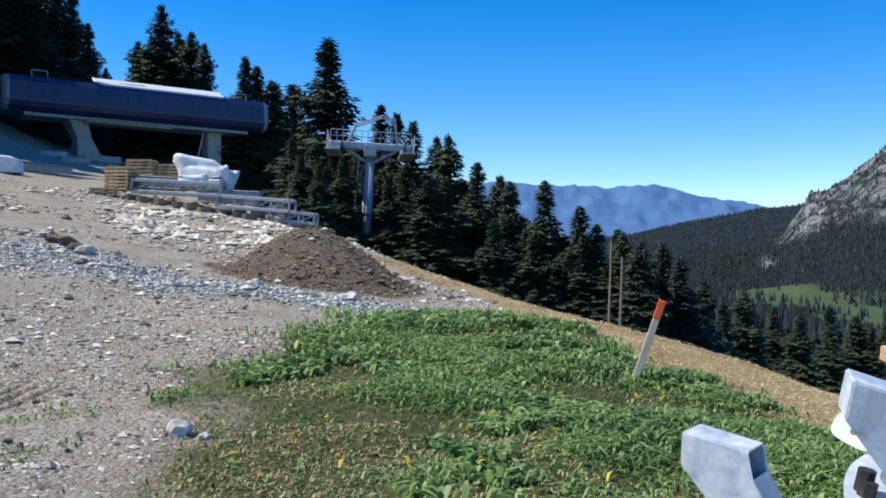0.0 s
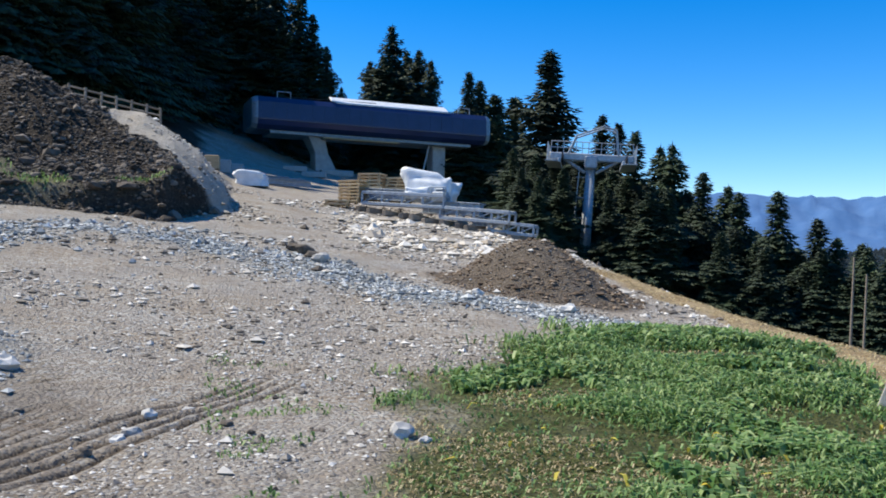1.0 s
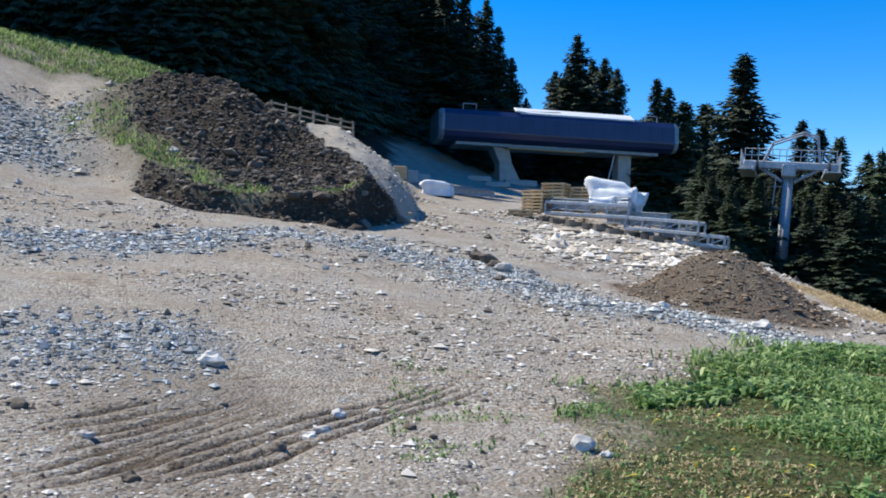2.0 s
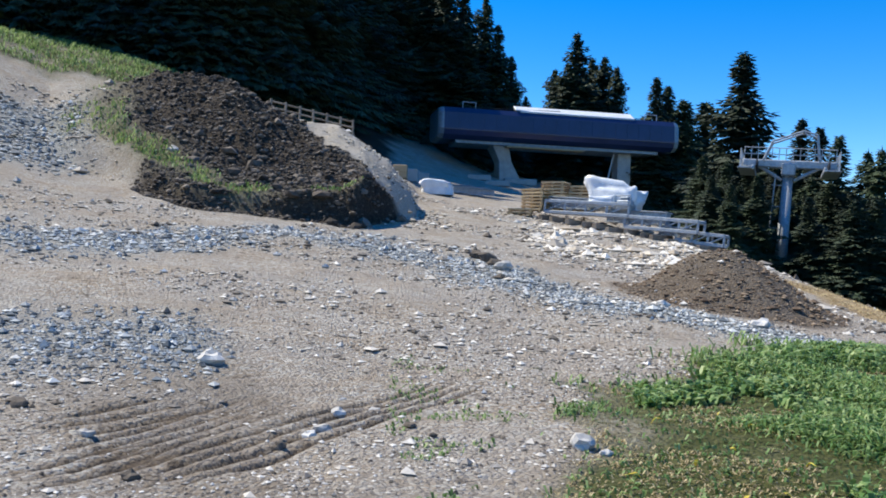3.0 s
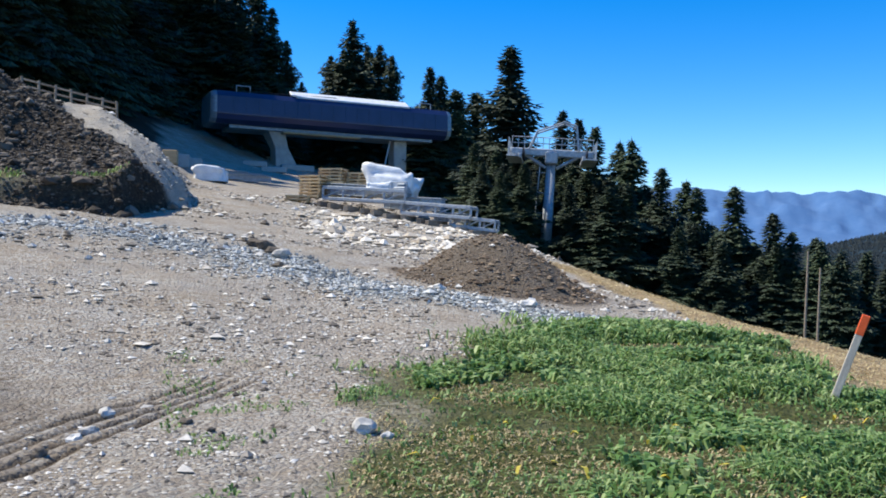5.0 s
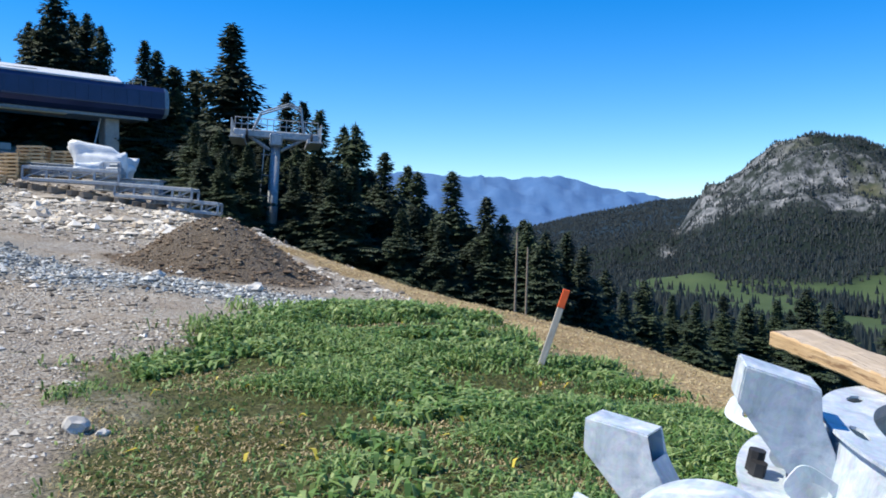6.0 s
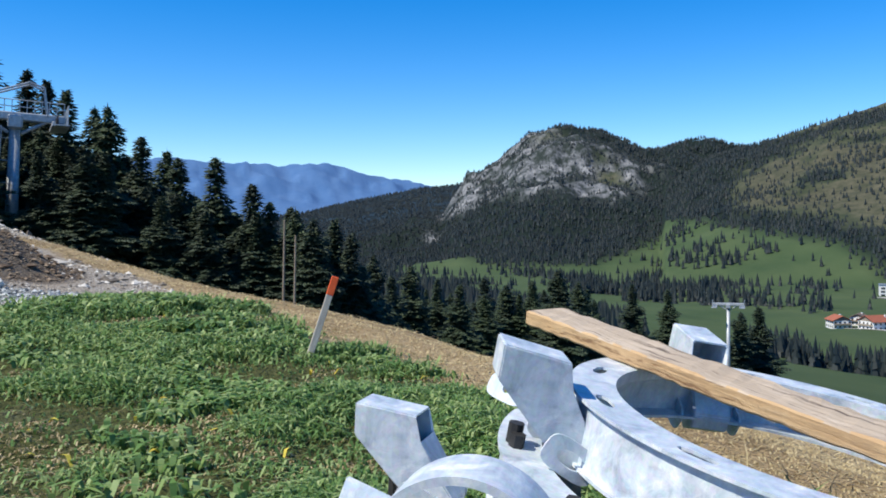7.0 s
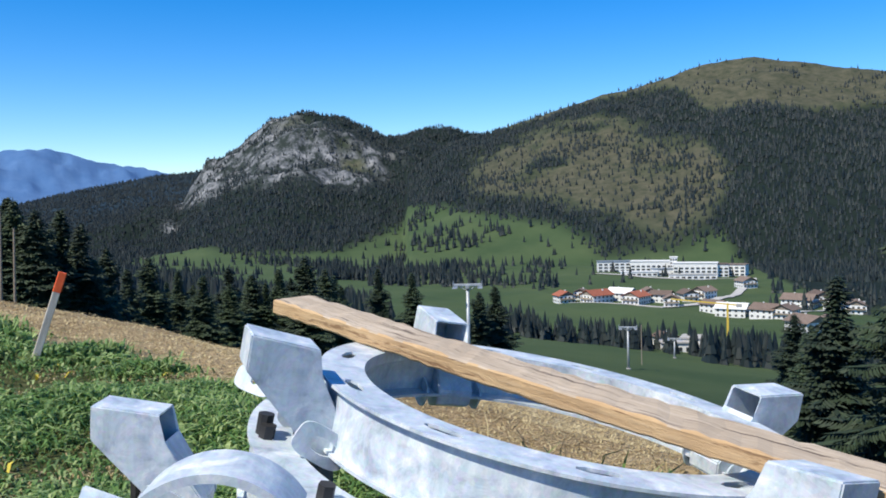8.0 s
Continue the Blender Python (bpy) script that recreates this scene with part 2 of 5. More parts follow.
def timber(name, dark, mid_, light, crack):
    """Sawn wood: long grain, knots, drying cracks and dirty stains."""
    m, nt, b = material(name, 0.85)
    grain = noise_node(nt, 7, 8, 0.7, stretch=(0.35, 9, 9), distort=0.4)
    stain = noise_node(nt, 2.6, 7, 0.7, stretch=(0.8, 2, 2))
    split = noise_node(nt, 5, 6, 0.65, stretch=(0.35, 11, 6), distort=0.5)
    c = ramp(nt, grain, (0.3, dark), (0.5, mid_), (0.7, light))
    c = mix(nt, ramp(nt, stain, (0.42, (0.55, 0.55, 0.55)), (0.6, (0, 0, 0))), c, dark)
    c = mix(nt, ramp(nt, split, (0.38, (1, 1, 1)), (0.44, (0, 0, 0))), c, crack)
    nt.links.new(c, b.inputs["Base Color"])
    bump(nt, b, math_node(nt, "ADD", grain, math_node(nt, "MULTIPLY", split, 0.8)), 0.6, 0.012)
    return m


MAT["plank"] = timber("sawn_plank", (0.42, 0.27, 0.14), (0.54, 0.37, 0.20), (0.62, 0.45, 0.27), (0.24, 0.14, 0.07))
MAT["plank_top"] = timber("grey_plank_top", (0.36, 0.28, 0.20), (0.52, 0.42, 0.31), (0.64, 0.54, 0.42), (0.12, 0.085, 0.06))
# ------------------------------------------------------------------ the ground
def sstep(a, b, x):
    t = np.clip((x - a) / (b - a), 0, 1)
    return t * t * (3 - 2 * t)


def softplus(x, k):
    return k * np.logaddexp(0, x / k)


def lattice(ix, iy, seed):
    h = (ix.astype(np.int64) * 374761393 + iy.astype(np.int64) * 668265263 + seed * 974711) & 0x7FFFFFFF
    h = ((h ^ (h >> 13)) * 1274126177) & 0x7FFFFFFF
    return ((h ^ (h >> 16)) & 0xFFFF) / 65535.0


def vnoise(x, y, seed=0):
    """Smooth value noise from -1 to 1."""
    ix, iy = np.floor(x), np.floor(y)
    fx, fy = x - ix, y - iy
    fx, fy = fx * fx * (3 - 2 * fx), fy * fy * (3 - 2 * fy)
    a, b_ = lattice(ix, iy, seed), lattice(ix + 1, iy, seed)
    c, d = lattice(ix, iy + 1, seed), lattice(ix + 1, iy + 1, seed)
    return 2 * ((a * (1 - fx) + b_ * fx) * (1 - fy) + (c * (1 - fx) + d * fx) * fy) - 1


def fbm(x, y, octaves=4, seed=0, gain=0.5):
    s, amp = np.zeros_like(x), 1.0
    for i in range(octaves):
        s += amp * vnoise(x * 2 ** i + 17.3 * i, y * 2 ** i - 9.1 * i, seed + i)
        amp *= gain
    return s


def polar(az, d):
    """x, y of a place d metres off, az degrees to the left of straight ahead."""
    return -d * math.sin(radians(az)), d * math.cos(radians(az))


BROW_Y, BROW_X = (-40, 0, 8, 14, 22, 30, 40, 50, 60, 120), (9, 3.9, 3.7, 2.9, 2.0, -2.0, -6.6, -11, -15, -40)
DROP_W, DROP_Z = (-50, 0, 3, 8, 20, 40, 100, 225, 300, 360, 450, 6000), (0, 0, -0.8, -2.9, -8, -13, -22, -43.5, -55.6, -65, -67, -67)
# skylines of the far relief: azimuth, degrees up; and how far each stands
RIDGES = (
    # rocky mountain with its saddle
    dict(az=(-13, -18, -20.7, -22.3, -24.3, -26.1, -27.4, -29, -30.7, -32.1, -33.6, -34.2, -36.6, -38.2, -41, -46),
         el=(-1.45, -0.15, 0.85, 3.15, 4.6, 6.15, 6.55, 6.75, 6.2, 5.85, 5.05, 5.1, 5.2, 5.15, 4.65, 3.15), far=2300, foot=1250, power=1.25, rough=24),
    # long wooded hill with a bare top
    dict(az=(-35, -38, -40.5, -42.7, -45.3, -47.8, -49.2, -51.7, -54.4, -57, -59.9, -62, -64, -75, -95),
         el=(2.65, 4.55, 5.1, 5.75, 6.6, 7.25, 7.4, 8.0, 8.85, 9.15, 8.5, 8.0, 7.6, 6.15, 2.15), far=2000, foot=1050, power=1.0, rough=10),
    # dark wooded shoulder behind the rocky mountain
    dict(az=(5, -6, -12.2, -16, -19.6, -21.9, -27, -32), el=(-0.35, 0.25, 1.15, 2.05, 2.65, 2.95, 3.35, 1.15), far=3100, foot=2200, power=1.0, rough=9),
    # far range, tinted blue in its ground colour for haze
    dict(az=(30, 10, 2, -4.8, -7, -10.4, -13, -14.2, -16, -18, -19.7, -25, -32), el=(3.55, 4.25, 4.35, 4.4, 4.25, 4.2, 4.1, 3.95, 3.5, 3.1, 2.75, 1.75, 0.65), far=4700, foot=3700, power=0.9, rough=30),
)


def uphill(x, y):
    u = -x * math.sin(radians(60)) + y * math.cos(radians(60))
    side = -x * math.sin(radians(100)) + y * math.cos(radians(100))
    return 0.155 * softplus(u - 9.0, 2.5) + 0.42 * softplus(side - 24.0, 3.0) - 0.36 * softplus(side - 41.0, 3.0)


def beyond_brow(x, y):
    return x - np.interp(y, BROW_Y, BROW_X)


def height(x, y):
    x, y = np.asarray(x, float), np.asarray(y, float)
    d = np.hypot(x, y)
    az = np.degrees(np.arctan2(-x, y))
    w = beyond_brow(x, y)
    fall = np.interp(w - 1.0, DROP_W, DROP_Z) * 0.6 + 0.2 * np.interp(w - 4.0, DROP_W, DROP_Z) + 0.2 * np.interp(w + 2.0, DROP_W, DROP_Z)
    up = uphill(x, y)
    up = np.where(up > 45, 45 + (up - 45) * 0.1, up) * (1 - sstep(-4, 34, w))
    z = up + fall
    near = 1 - sstep(60, 160, d)
    z = z + near * (0.10 * fbm(x * 0.22, y * 0.22, 3, 5) + 0.03 * fbm(x * 1.3, y * 1.3, 4, 9) * sstep(1.5, 4, d))
    # dirt heap
    q = heap_reach(x, y)
    z = z + 1.24 * (1 - sstep(0.0, 1.08, q)) * (1 + 0.10 * fbm(x * 1.1, y * 1.1, 4, 21))
    # bank of dug soil
    z = z + bank(x, y)
    z = z - ruts(x, y)
    # hummock of grass
    gx, gy = polar(-3, 13.5)
    z = z + 0.30 * np.exp(-(((x - gx) / 4.0) ** 2 + ((y - gy) / 3.0) ** 2))
    z = z + 3.0 * sstep(150, 500, d) * fbm(x * 0.01, y * 0.01, 4, 3)
    for i, r in enumerate(RIDGES):
        order = np.argsort(r["az"])
        el = np.interp(az, np.array(r["az"])[order], np.array(r["el"])[order], left=-3, right=-3)
        top = EYE + r["far"] * np.tan(np.radians(el))
        t = (d - r["foot"]) / (r["far"] - r["foot"])
        rise = np.clip(t, 0, 1) ** r["power"]
        body = -70 + (top + 70) * rise - np.clip(d - r["far"], 0, None) * 0.35
        crag = r["rough"] * fbm(x / 120 + i * 7, y / 120, 5, 40 + i, 0.6) * np.clip(t * 1.6, 0, 1) * np.where(t > 0.97, 0.45, 1)
        z = np.where(t > 0, np.maximum(z, body + crag), z)
    return z


def rut_line(x, y, az1, d1, az2, d2, lines, gap, wide=0.042):
    x1, y1 = polar(az1, d1)
    x2, y2 = polar(az2, d2)
    L = math.hypot(x2 - x1, y2 - y1)
    ux, uy = (x2 - x1) / L, (y2 - y1) / L
    s = (x - x1) * ux + (y - y1) * uy
    n = (x - x1) * uy - (y - y1) * ux + 0.25 * np.sin(s * 0.35)
    ends_ = sstep(-0.4, 0.6, s) * (1 - sstep(L - 2.0, L, s))
    g = sum(np.exp(-((n - k * gap) / wide) ** 2) for k in range(lines))
    return g * ends_ * (0.6 + 0.5 * vnoise(s * 1.1, n * 0.3, 12))


TRACKS = ((51, 6.9, 36, 9.2, 4, 0.2), (47.8, 6.25, 23.0, 10.8, 4, 0.19), (52, 7.7, 39, 9.2, 3, 0.22), (54, 6.4, 40, 7.6, 3, 0.2))


def ruts(x, y, wide=0.042):
    """Tyre and track marks pressed into the yard."""
    return 0.07 * sum(rut_line(x, y, *track, wide) for track in TRACKS)


def heap_reach(x, y):
    mx, my = polar(8.7, 22.3)
    return np.hypot((x - mx) / 2.75, (y - my) / 2.7) + 0.06 * vnoise(x * 0.9, y * 0.9, 4)


BANK_FOOT = ((28.6, 32.8, 37.2, 39.7, 43.2, 45.9, 48.3, 51), (33.4, 29.3, 29.1, 29.4, 29.5, 31.2, 34.5, 36.5))
BANK_BACK = ((28, 36, 41, 48, 52), (35, 40, 41.5, 43, 45))


def bank_run(x, y):
    """0 at the foot of the dug bank, 1 at its crest; and metres behind foot and crest."""
    d = np.hypot(x, y)
    az = np.degrees(np.arctan2(-x, y))
    e = fbm(x * 0.45, y * 0.45, 4, 33)
    foot = np.interp(az, *BANK_FOOT) + 0.35 * e
    back = np.interp(az, *BANK_BACK)
    return np.clip((d - foot) / (back - foot), 0, 1), d - foot, d - back, az, e


def bank(x, y):
    """A heaped bank of dug soil: a steep cut along its foot, a lip, a rough slope to the crest and a long tapering end."""
    t, ahead, behind, az, e = bank_run(x, y)
    crest = np.interp(az, (28.6, 29.25, 30.7, 32.3, 33.9, 37.3, 38.6, 41.1, 43, 45.9, 49.4, 51.5), (0, 1.1, 2.1, 2.75, 3.2, 3.45, 3.9, 4.4, 4.1, 3.3, 1.4, 0))
    lip = np.interp(az, (28.6, 30, 32.2, 33.7, 40, 44.3, 46.9, 49.3, 51.5), (0, 0.7, 1.5, 1.1, 0.65, 0.75, 1.0, 0.9, 0))
    cut = np.interp(az, (43, 47), (0.75, 2.2))
    rise = lip * sstep(0.0, 1.0, ahead / cut) + (crest - lip) * sstep(0.04, 1.05, t) ** 0.9
    rise = rise * (1 - 0.55 * sstep(0, 9, behind)) * (1 - sstep(14, 30, behind))
    lumps = 0.22 * fbm(x * 0.9, y * 0.9, 3, 35) + 0.10 * fbm(x * 3.1, y * 3.1, 2, 36)
    return rise * (1 + 0.10 * e * (t > 0.05)) + lumps * sstep(0.1, 0.4, t) * sstep(33, 38, az) * (1 - sstep(47, 50, az)) * (1 - sstep(0, 6, behind))


def build_ground():
    az = np.radians(np.concatenate([np.arange(-68, 20, 0.25), np.arange(20, 58, 0.18), np.arange(58, 292, 4.0)]))
    rings = [0.4]
    while rings[-1] < 4900:
        rings.append(rings[-1] * (1.05 if rings[-1] < 3.5 else 1.0045 if 4.8 < rings[-1] < 12 else 1.006 if 28 < rings[-1] < 44 else 1.0135))
    rings = np.array(rings)
    A, R = np.meshgrid(az, rings)
    X, Y = -R * np.sin(A), R * np.cos(A)
    Z = height(X, Y)
    na, nr = len(az), len(rings)
    verts = np.stack([X, Y, Z], -1).reshape(-1, 3)
    verts = np.vstack([verts, [[0, 0, 0]]])
    i, j = np.meshgrid(np.arange(nr - 1), np.arange(na), indexing="ij")
    k = (j + 1) % na
    quads = np.stack([i * na + j, (i + 1) * na + j, (i + 1) * na + k, i * na + k], -1).reshape(-1, 4)
    c = len(verts) - 1
    tris = [(c, jj, (jj + 1) % na) for jj in range(na)]
    me = bpy.data.meshes.new("ground")
    me.from_pydata(verts.tolist(), [], quads.tolist() + tris)
    me.polygons.foreach_set("use_smooth", np.ones(len(me.polygons), bool))
    x, y = verts[:, 0], verts[:, 1]
    za, zb, zc = zones(x, y)
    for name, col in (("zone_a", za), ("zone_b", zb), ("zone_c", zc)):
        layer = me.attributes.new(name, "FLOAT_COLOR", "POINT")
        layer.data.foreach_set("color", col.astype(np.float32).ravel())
    me.materials.append(MAT["ground"])
    ob = new("ground", me)
    tagged(ob, "dusty gravel yard running into grass, straw slope and valley", "ground", kind="structure")
    return ob


RIM_X, RIM_Y = polar(-44.7, 3.58)


def by_rim(x, y):
    return np.exp(-(((x - RIM_X) ** 2 + (y - RIM_Y) ** 2) / 1.5 ** 2) ** 2)


def grass_amount(x, y):
    """Where the trodden grass of the near corner grows."""
    e = fbm(x * 0.8, y * 0.8, 4, 60)
    edge = x - np.interp(y, (0, 4.5, 6, 8, 10, 14, 16.5, 18), (-1.2, -1.6, -1.95, -2.1, -2.1, -1.8, -1.4, 0.4))
    w = beyond_brow(x, y)
    return 0.8 * by_rim(x, y) + (1 - 0.8 * by_rim(x, y)) * sstep(-0.9, 1.0, edge + 1.0 * e) * (1 - sstep(-1.2, -0.3, w + 0.5 * e)) * (1 - sstep(16.3, 17.6, y + 0.5 * e)) * sstep(-40, -30, y)


# where the woods of the hills begin: azimuth, distance
WOOD_FOOT = ((-70, -62, -59.6, -56.3, -55, -48, -43.7, -40, -37, -34.8, -32.2, -30.4, -25, -21.8, -19.4, -12, 4),
             (520, 620, 760, 1080, 1166, 1154, 1211, 1291, 1450, 1560, 1404, 1331, 1358, 1420, 1450, 1450, 1450))


def zones(x, y):
    n = len(x)
    d = np.hypot(x, y)
    az = np.degrees(np.arctan2(-x, y))
    e = fbm(x * 0.5, y * 0.5, 4, 70)
    w = beyond_brow(x, y)
    grass = grass_amount(x, y)
    straw = sstep(-1.3, -0.4, w + 0.5 * e) * (1 - sstep(6, 14, w + 2 * e)) * (1 - sstep(60, 90, d)) * (1 - sstep(31, 34, y)) * (1 - by_rim(x, y))
    meadow = sstep(6, 16, w + 2 * e) * np.ones(n)
    meadow = np.maximum(meadow, sstep(90, 140, d))
    # band of crushed grey stone over the yard
    band = np.interp(az, (4, 8, 16, 24, 33, 40, 45, 60), (17.3, 17.6, 18.2, 22, 25, 24, 22, 20))
    grey = np.exp(-((d - band) / np.interp(az, (6, 16, 28, 40), (1.0, 1.5, 3.0, 2.2))) ** 2) * (0.9 + 0.7 * e) + np.exp(-((az - 47.5) / 7) ** 4 - ((d - 11.3) / 1.9) ** 2) * (0.85 + 0.5 * e)
    grey = np.clip(grey, 0, 1) * (1 - grass) * (1 - straw)
    bk = bank(x, y)
    heap = 1 - sstep(0.92, 1.06, heap_reach(x, y) + 0.08 * e)
    run, ahead, behind, _, _ = bank_run(x, y)
    dug = sstep(-0.5, 0.5, az - 29.6 - 7.9 * run + 0.8 * e) * (1 - sstep(46.5, 49.5, az + 0.9 * e + 1.5 * (1 - run)))
    soil = np.maximum(sstep(-0.5, -0.15, ahead) * (az > 28.8) * (az < 51) * dug * (1 - sstep(1, 4, behind)), 0.12 * heap)
    floor_ = sstep(58, 64, d + 2 * e) * sstep(29.5, 31, az + 0.8 * e) * (1 - sstep(43, 46, az)) * (d < 200)
    soil = np.maximum(soil, floor_)
    # grass along the lip of the cut, at the end of the bank and on the hillside above the track
    lip_line = np.exp(-((ahead - np.interp(az, (32, 40, 44, 49), (1.1, 1.3, 2.6, 4.5))) / np.interp(az, (32, 38, 44, 50), (0.35, 0.6, 1.3, 1.8))) ** 2) * sstep(31.5, 33.5, az) * (1 - sstep(50, 52, az))
    end_patch = np.exp(-((az - 48.3) / 1.6) ** 2 - ((run - 0.75) / 0.3) ** 2)
    tuft = np.clip(1.3 * lip_line * (0.75 + 0.6 * e) + end_patch * (0.9 + 0.4 * e), 0, 1)
    hillside = sstep(51, 54, d + 1.2 * e) * sstep(43, 46, az + e) * (1 - sstep(200, 300, d))
    grass = np.maximum(grass, np.maximum(tuft * 0.8, hillside * np.clip(0.75 + 0.4 * e, 0, 1)))
    grey = np.maximum(grey, np.exp(-((az - 53) / 3.8) ** 4) * sstep(31, 36, d + e) * (1 - sstep(42, 47, d + e)) * 0.9) * (1 - dug * sstep(0.02, 0.12, bk))
    scree = sstep(-0.3, 0.0, ahead) * (az > 28.3) * (1 - dug) * (az < 39) * (1 - sstep(3, 8, behind)) * 0.5
    big = fbm(x / 240, y / 240, 4, 80)
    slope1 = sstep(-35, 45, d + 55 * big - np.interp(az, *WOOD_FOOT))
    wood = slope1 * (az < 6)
    scrub = sstep(-40, 60, d + 60 * big - np.interp(az, (-55.4, -52, -45, -39.7), (1250, 1190, 1290, 1410))) * (1 - sstep(-40, 60, d + 70 * big - np.interp(az, (-55.5, -54, -45, -40.9), (1330, 1520, 1780, 1800)))) * sstep(38.5, 40.5, -az + big) * (1 - sstep(54.6, 56, -az + big))
    scrub = scrub * sstep(-0.75, 0.05, fbm(x / 90, y / 90, 4, 83) + 0.2)
    wood = wood * (1 - 0.85 * scrub)
    rock = sstep(-25, 35, d + 50 * big - np.interp(az, (-34.5, -31.9, -28.6, -25.7, -23.3, -20.7), (1922, 1752, 1695, 1678, 1768, 2050))) * (1 - sstep(-30, 60, d + 50 * big - np.interp(az, (-35, -33, -31, -29, -28, -27.5), (1960, 2030, 2065, 2139, 2278, 2600)))) * (1 - sstep(34.6, 35.4, -az)) * sstep(19.8, 20.6, -az)
    rock = rock * sstep(-0.45, 0.15, fbm(x / 60, y / 60, 4, 85) + 0.42)
    rock = np.maximum(rock, np.exp(-((az + 19.9 - 0.002 * (d - 1900)) / 0.45) ** 2 - ((d - 1910) / 75) ** 2))
    alp = np.maximum(np.exp(-((az + 27.6) / 0.9) ** 2 - ((d - 2200) / 60) ** 2), np.exp(-((az + 31.6) / 1.2) ** 2 - ((d - 1960) / 60) ** 2)) * sstep(-0.3, 0.2, fbm(x / 50, y / 50, 3, 86) + 0.2)
    rock = rock * (1 - alp)
    # amount of painted haze: full on the far range, slight on the shoulder
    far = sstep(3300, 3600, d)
    haze_tint = np.maximum(far, 0.13 * sstep(2250, 2700, d))
    top = sstep(-15, 35, d + 45 * big - np.interp(az, (-64, -59, -54, -51.7, -48, -44, -41), (1689, 1641, 1704, 1880, 1930, 1950, 1960))) * (1 - sstep(-43, -40, az)) * (d < 2200)
    wood = wood * (1 - 0.9 * top) * (1 - far) * (1 - alp)
    meadow = np.where(far > 0.5, 0, meadow)
    scrubby = 1 - np.clip(scrub * slope1 + top * (d > 1000) + alp, 0, 1) * 0.9
    rub = np.exp(-((az - 16) / 5.5) ** 4) * np.exp(-((d - 35) / 6.5) ** 4) * sstep(-0.7, 0.3, e)
    earth_rut_shade = np.clip(np.exp(-((az - 30) / 19) ** 4 - ((d - 7.6) / 3.4) ** 4) * sstep(-0.4, 0.5, fbm(x * 0.35, y * 0.35, 4, 77) + 0.2), 0, 1) * 0.42
    # real brown on patches and heap, painted shade along the rut lines
    earth_rut_shade = np.maximum(np.maximum(earth_rut_shade, 0.75 * heap), np.clip(ruts(x, y, 0.034) * 40, 0, 0.95)) * (1 - grass)
    zc = np.stack([haze_tint, np.maximum(rub, scree) * (1 - grass) * (1 - heap), earth_rut_shade, np.ones(n)], 1)
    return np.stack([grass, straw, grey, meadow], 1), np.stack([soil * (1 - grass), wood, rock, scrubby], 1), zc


ground = build_ground()
# ------------------------------------------------------------------ helpers for things
def thing(name, label, category, m=None, group="", kind=""):
    ob = new(name)
    ob.empty_display_size = 0.2
    if m is not None:
        ob.matrix_world = m
    return tagged(ob, label, category, group, kind)


def mesh_of(name, bm, mat, smooth=False):
    me = bpy.data.meshes.new(name)
    bm.normal_update()
    bm.to_mesh(me)
    bm.free()
    if smooth:
        me.polygons.foreach_set("use_smooth", np.ones(len(me.polygons), bool))
    me.materials.append(mat)
    return me


def part(name, bm, mat, parent, label="", smooth=False, m=None):
    """Links a bmesh (or a mesh) as one mesh object under a thing or a part."""
    me = bm if isinstance(bm, bpy.types.Mesh) else mesh_of(name, bm, mat, smooth)
    ob = new(name, me)
    ob.parent = parent
    if m is not None:
        ob.matrix_basis = m
    return tagged(ob, label)


def single(name, bm, mat, label, category, m=None, group="", kind="", smooth=False):
    me = bm if isinstance(bm, bpy.types.Mesh) else mesh_of(name, bm, mat, smooth)
    ob = new(name, me)
    if m is not None:
        ob.matrix_world = m
    return tagged(ob, label, category, group, kind)


def add_box(bm, size, m=None, bevel=0.0):
    r = bmesh.ops.create_cube(bm, size=1.0, matrix=Matrix.Diagonal((*size, 1)))
    vs = r["verts"]
    if bevel:
        es = list({e for v in vs for e in v.link_edges})
        vs = bmesh.ops.bevel(bm, geom=es, offset=bevel, segments=1, affect="EDGES")["verts"]
    if m is not None:
        bmesh.ops.transform(bm, matrix=m, verts=list(set(vs)))
    return bm


def box(size, m=None, bevel=0.0):
    return add_box(bmesh.new(), size, m, bevel)


def add_rod(bm, a, b, r1, r2=None, seg=8):
    a, b = Vector(a), Vector(b)
    m = Matrix.Translation((a + b) / 2) @ (b - a).to_track_quat("Z", "Y").to_matrix().to_4x4()
    bmesh.ops.create_cone(bm, cap_ends=True, segments=seg, radius1=r1, radius2=r1 if r2 is None else r2, depth=(b - a).length, matrix=m)
    return bm


def rod(a, b, r1, r2=None, seg=8):
    return add_rod(bmesh.new(), a, b, r1, r2, seg)


def extrude_profile(points, length, m=None):
    """A closed profile in y and z, drawn out along x from 0 to length."""
    bm = bmesh.new()
    a = [bm.verts.new((0, y, z)) for y, z in points]
    b = [bm.verts.new((length, y, z)) for y, z in points]
    n = len(points)
    for i in range(n):
        bm.faces.new((a[i], a[(i + 1) % n], b[(i + 1) % n], b[i]))
    bm.faces.new(a[::-1])
    bm.faces.new(b)
    bmesh.ops.recalc_face_normals(bm, faces=bm.faces)
    if m is not None:
        bmesh.ops.transform(bm, matrix=m, verts=bm.verts)
    return bm


def on_ground(az, d, turn=0.0, sink=0.0):
    x, y = polar(az, d)
    return pose(x, y, float(height(x, y)) - sink, 0, 0, turn)


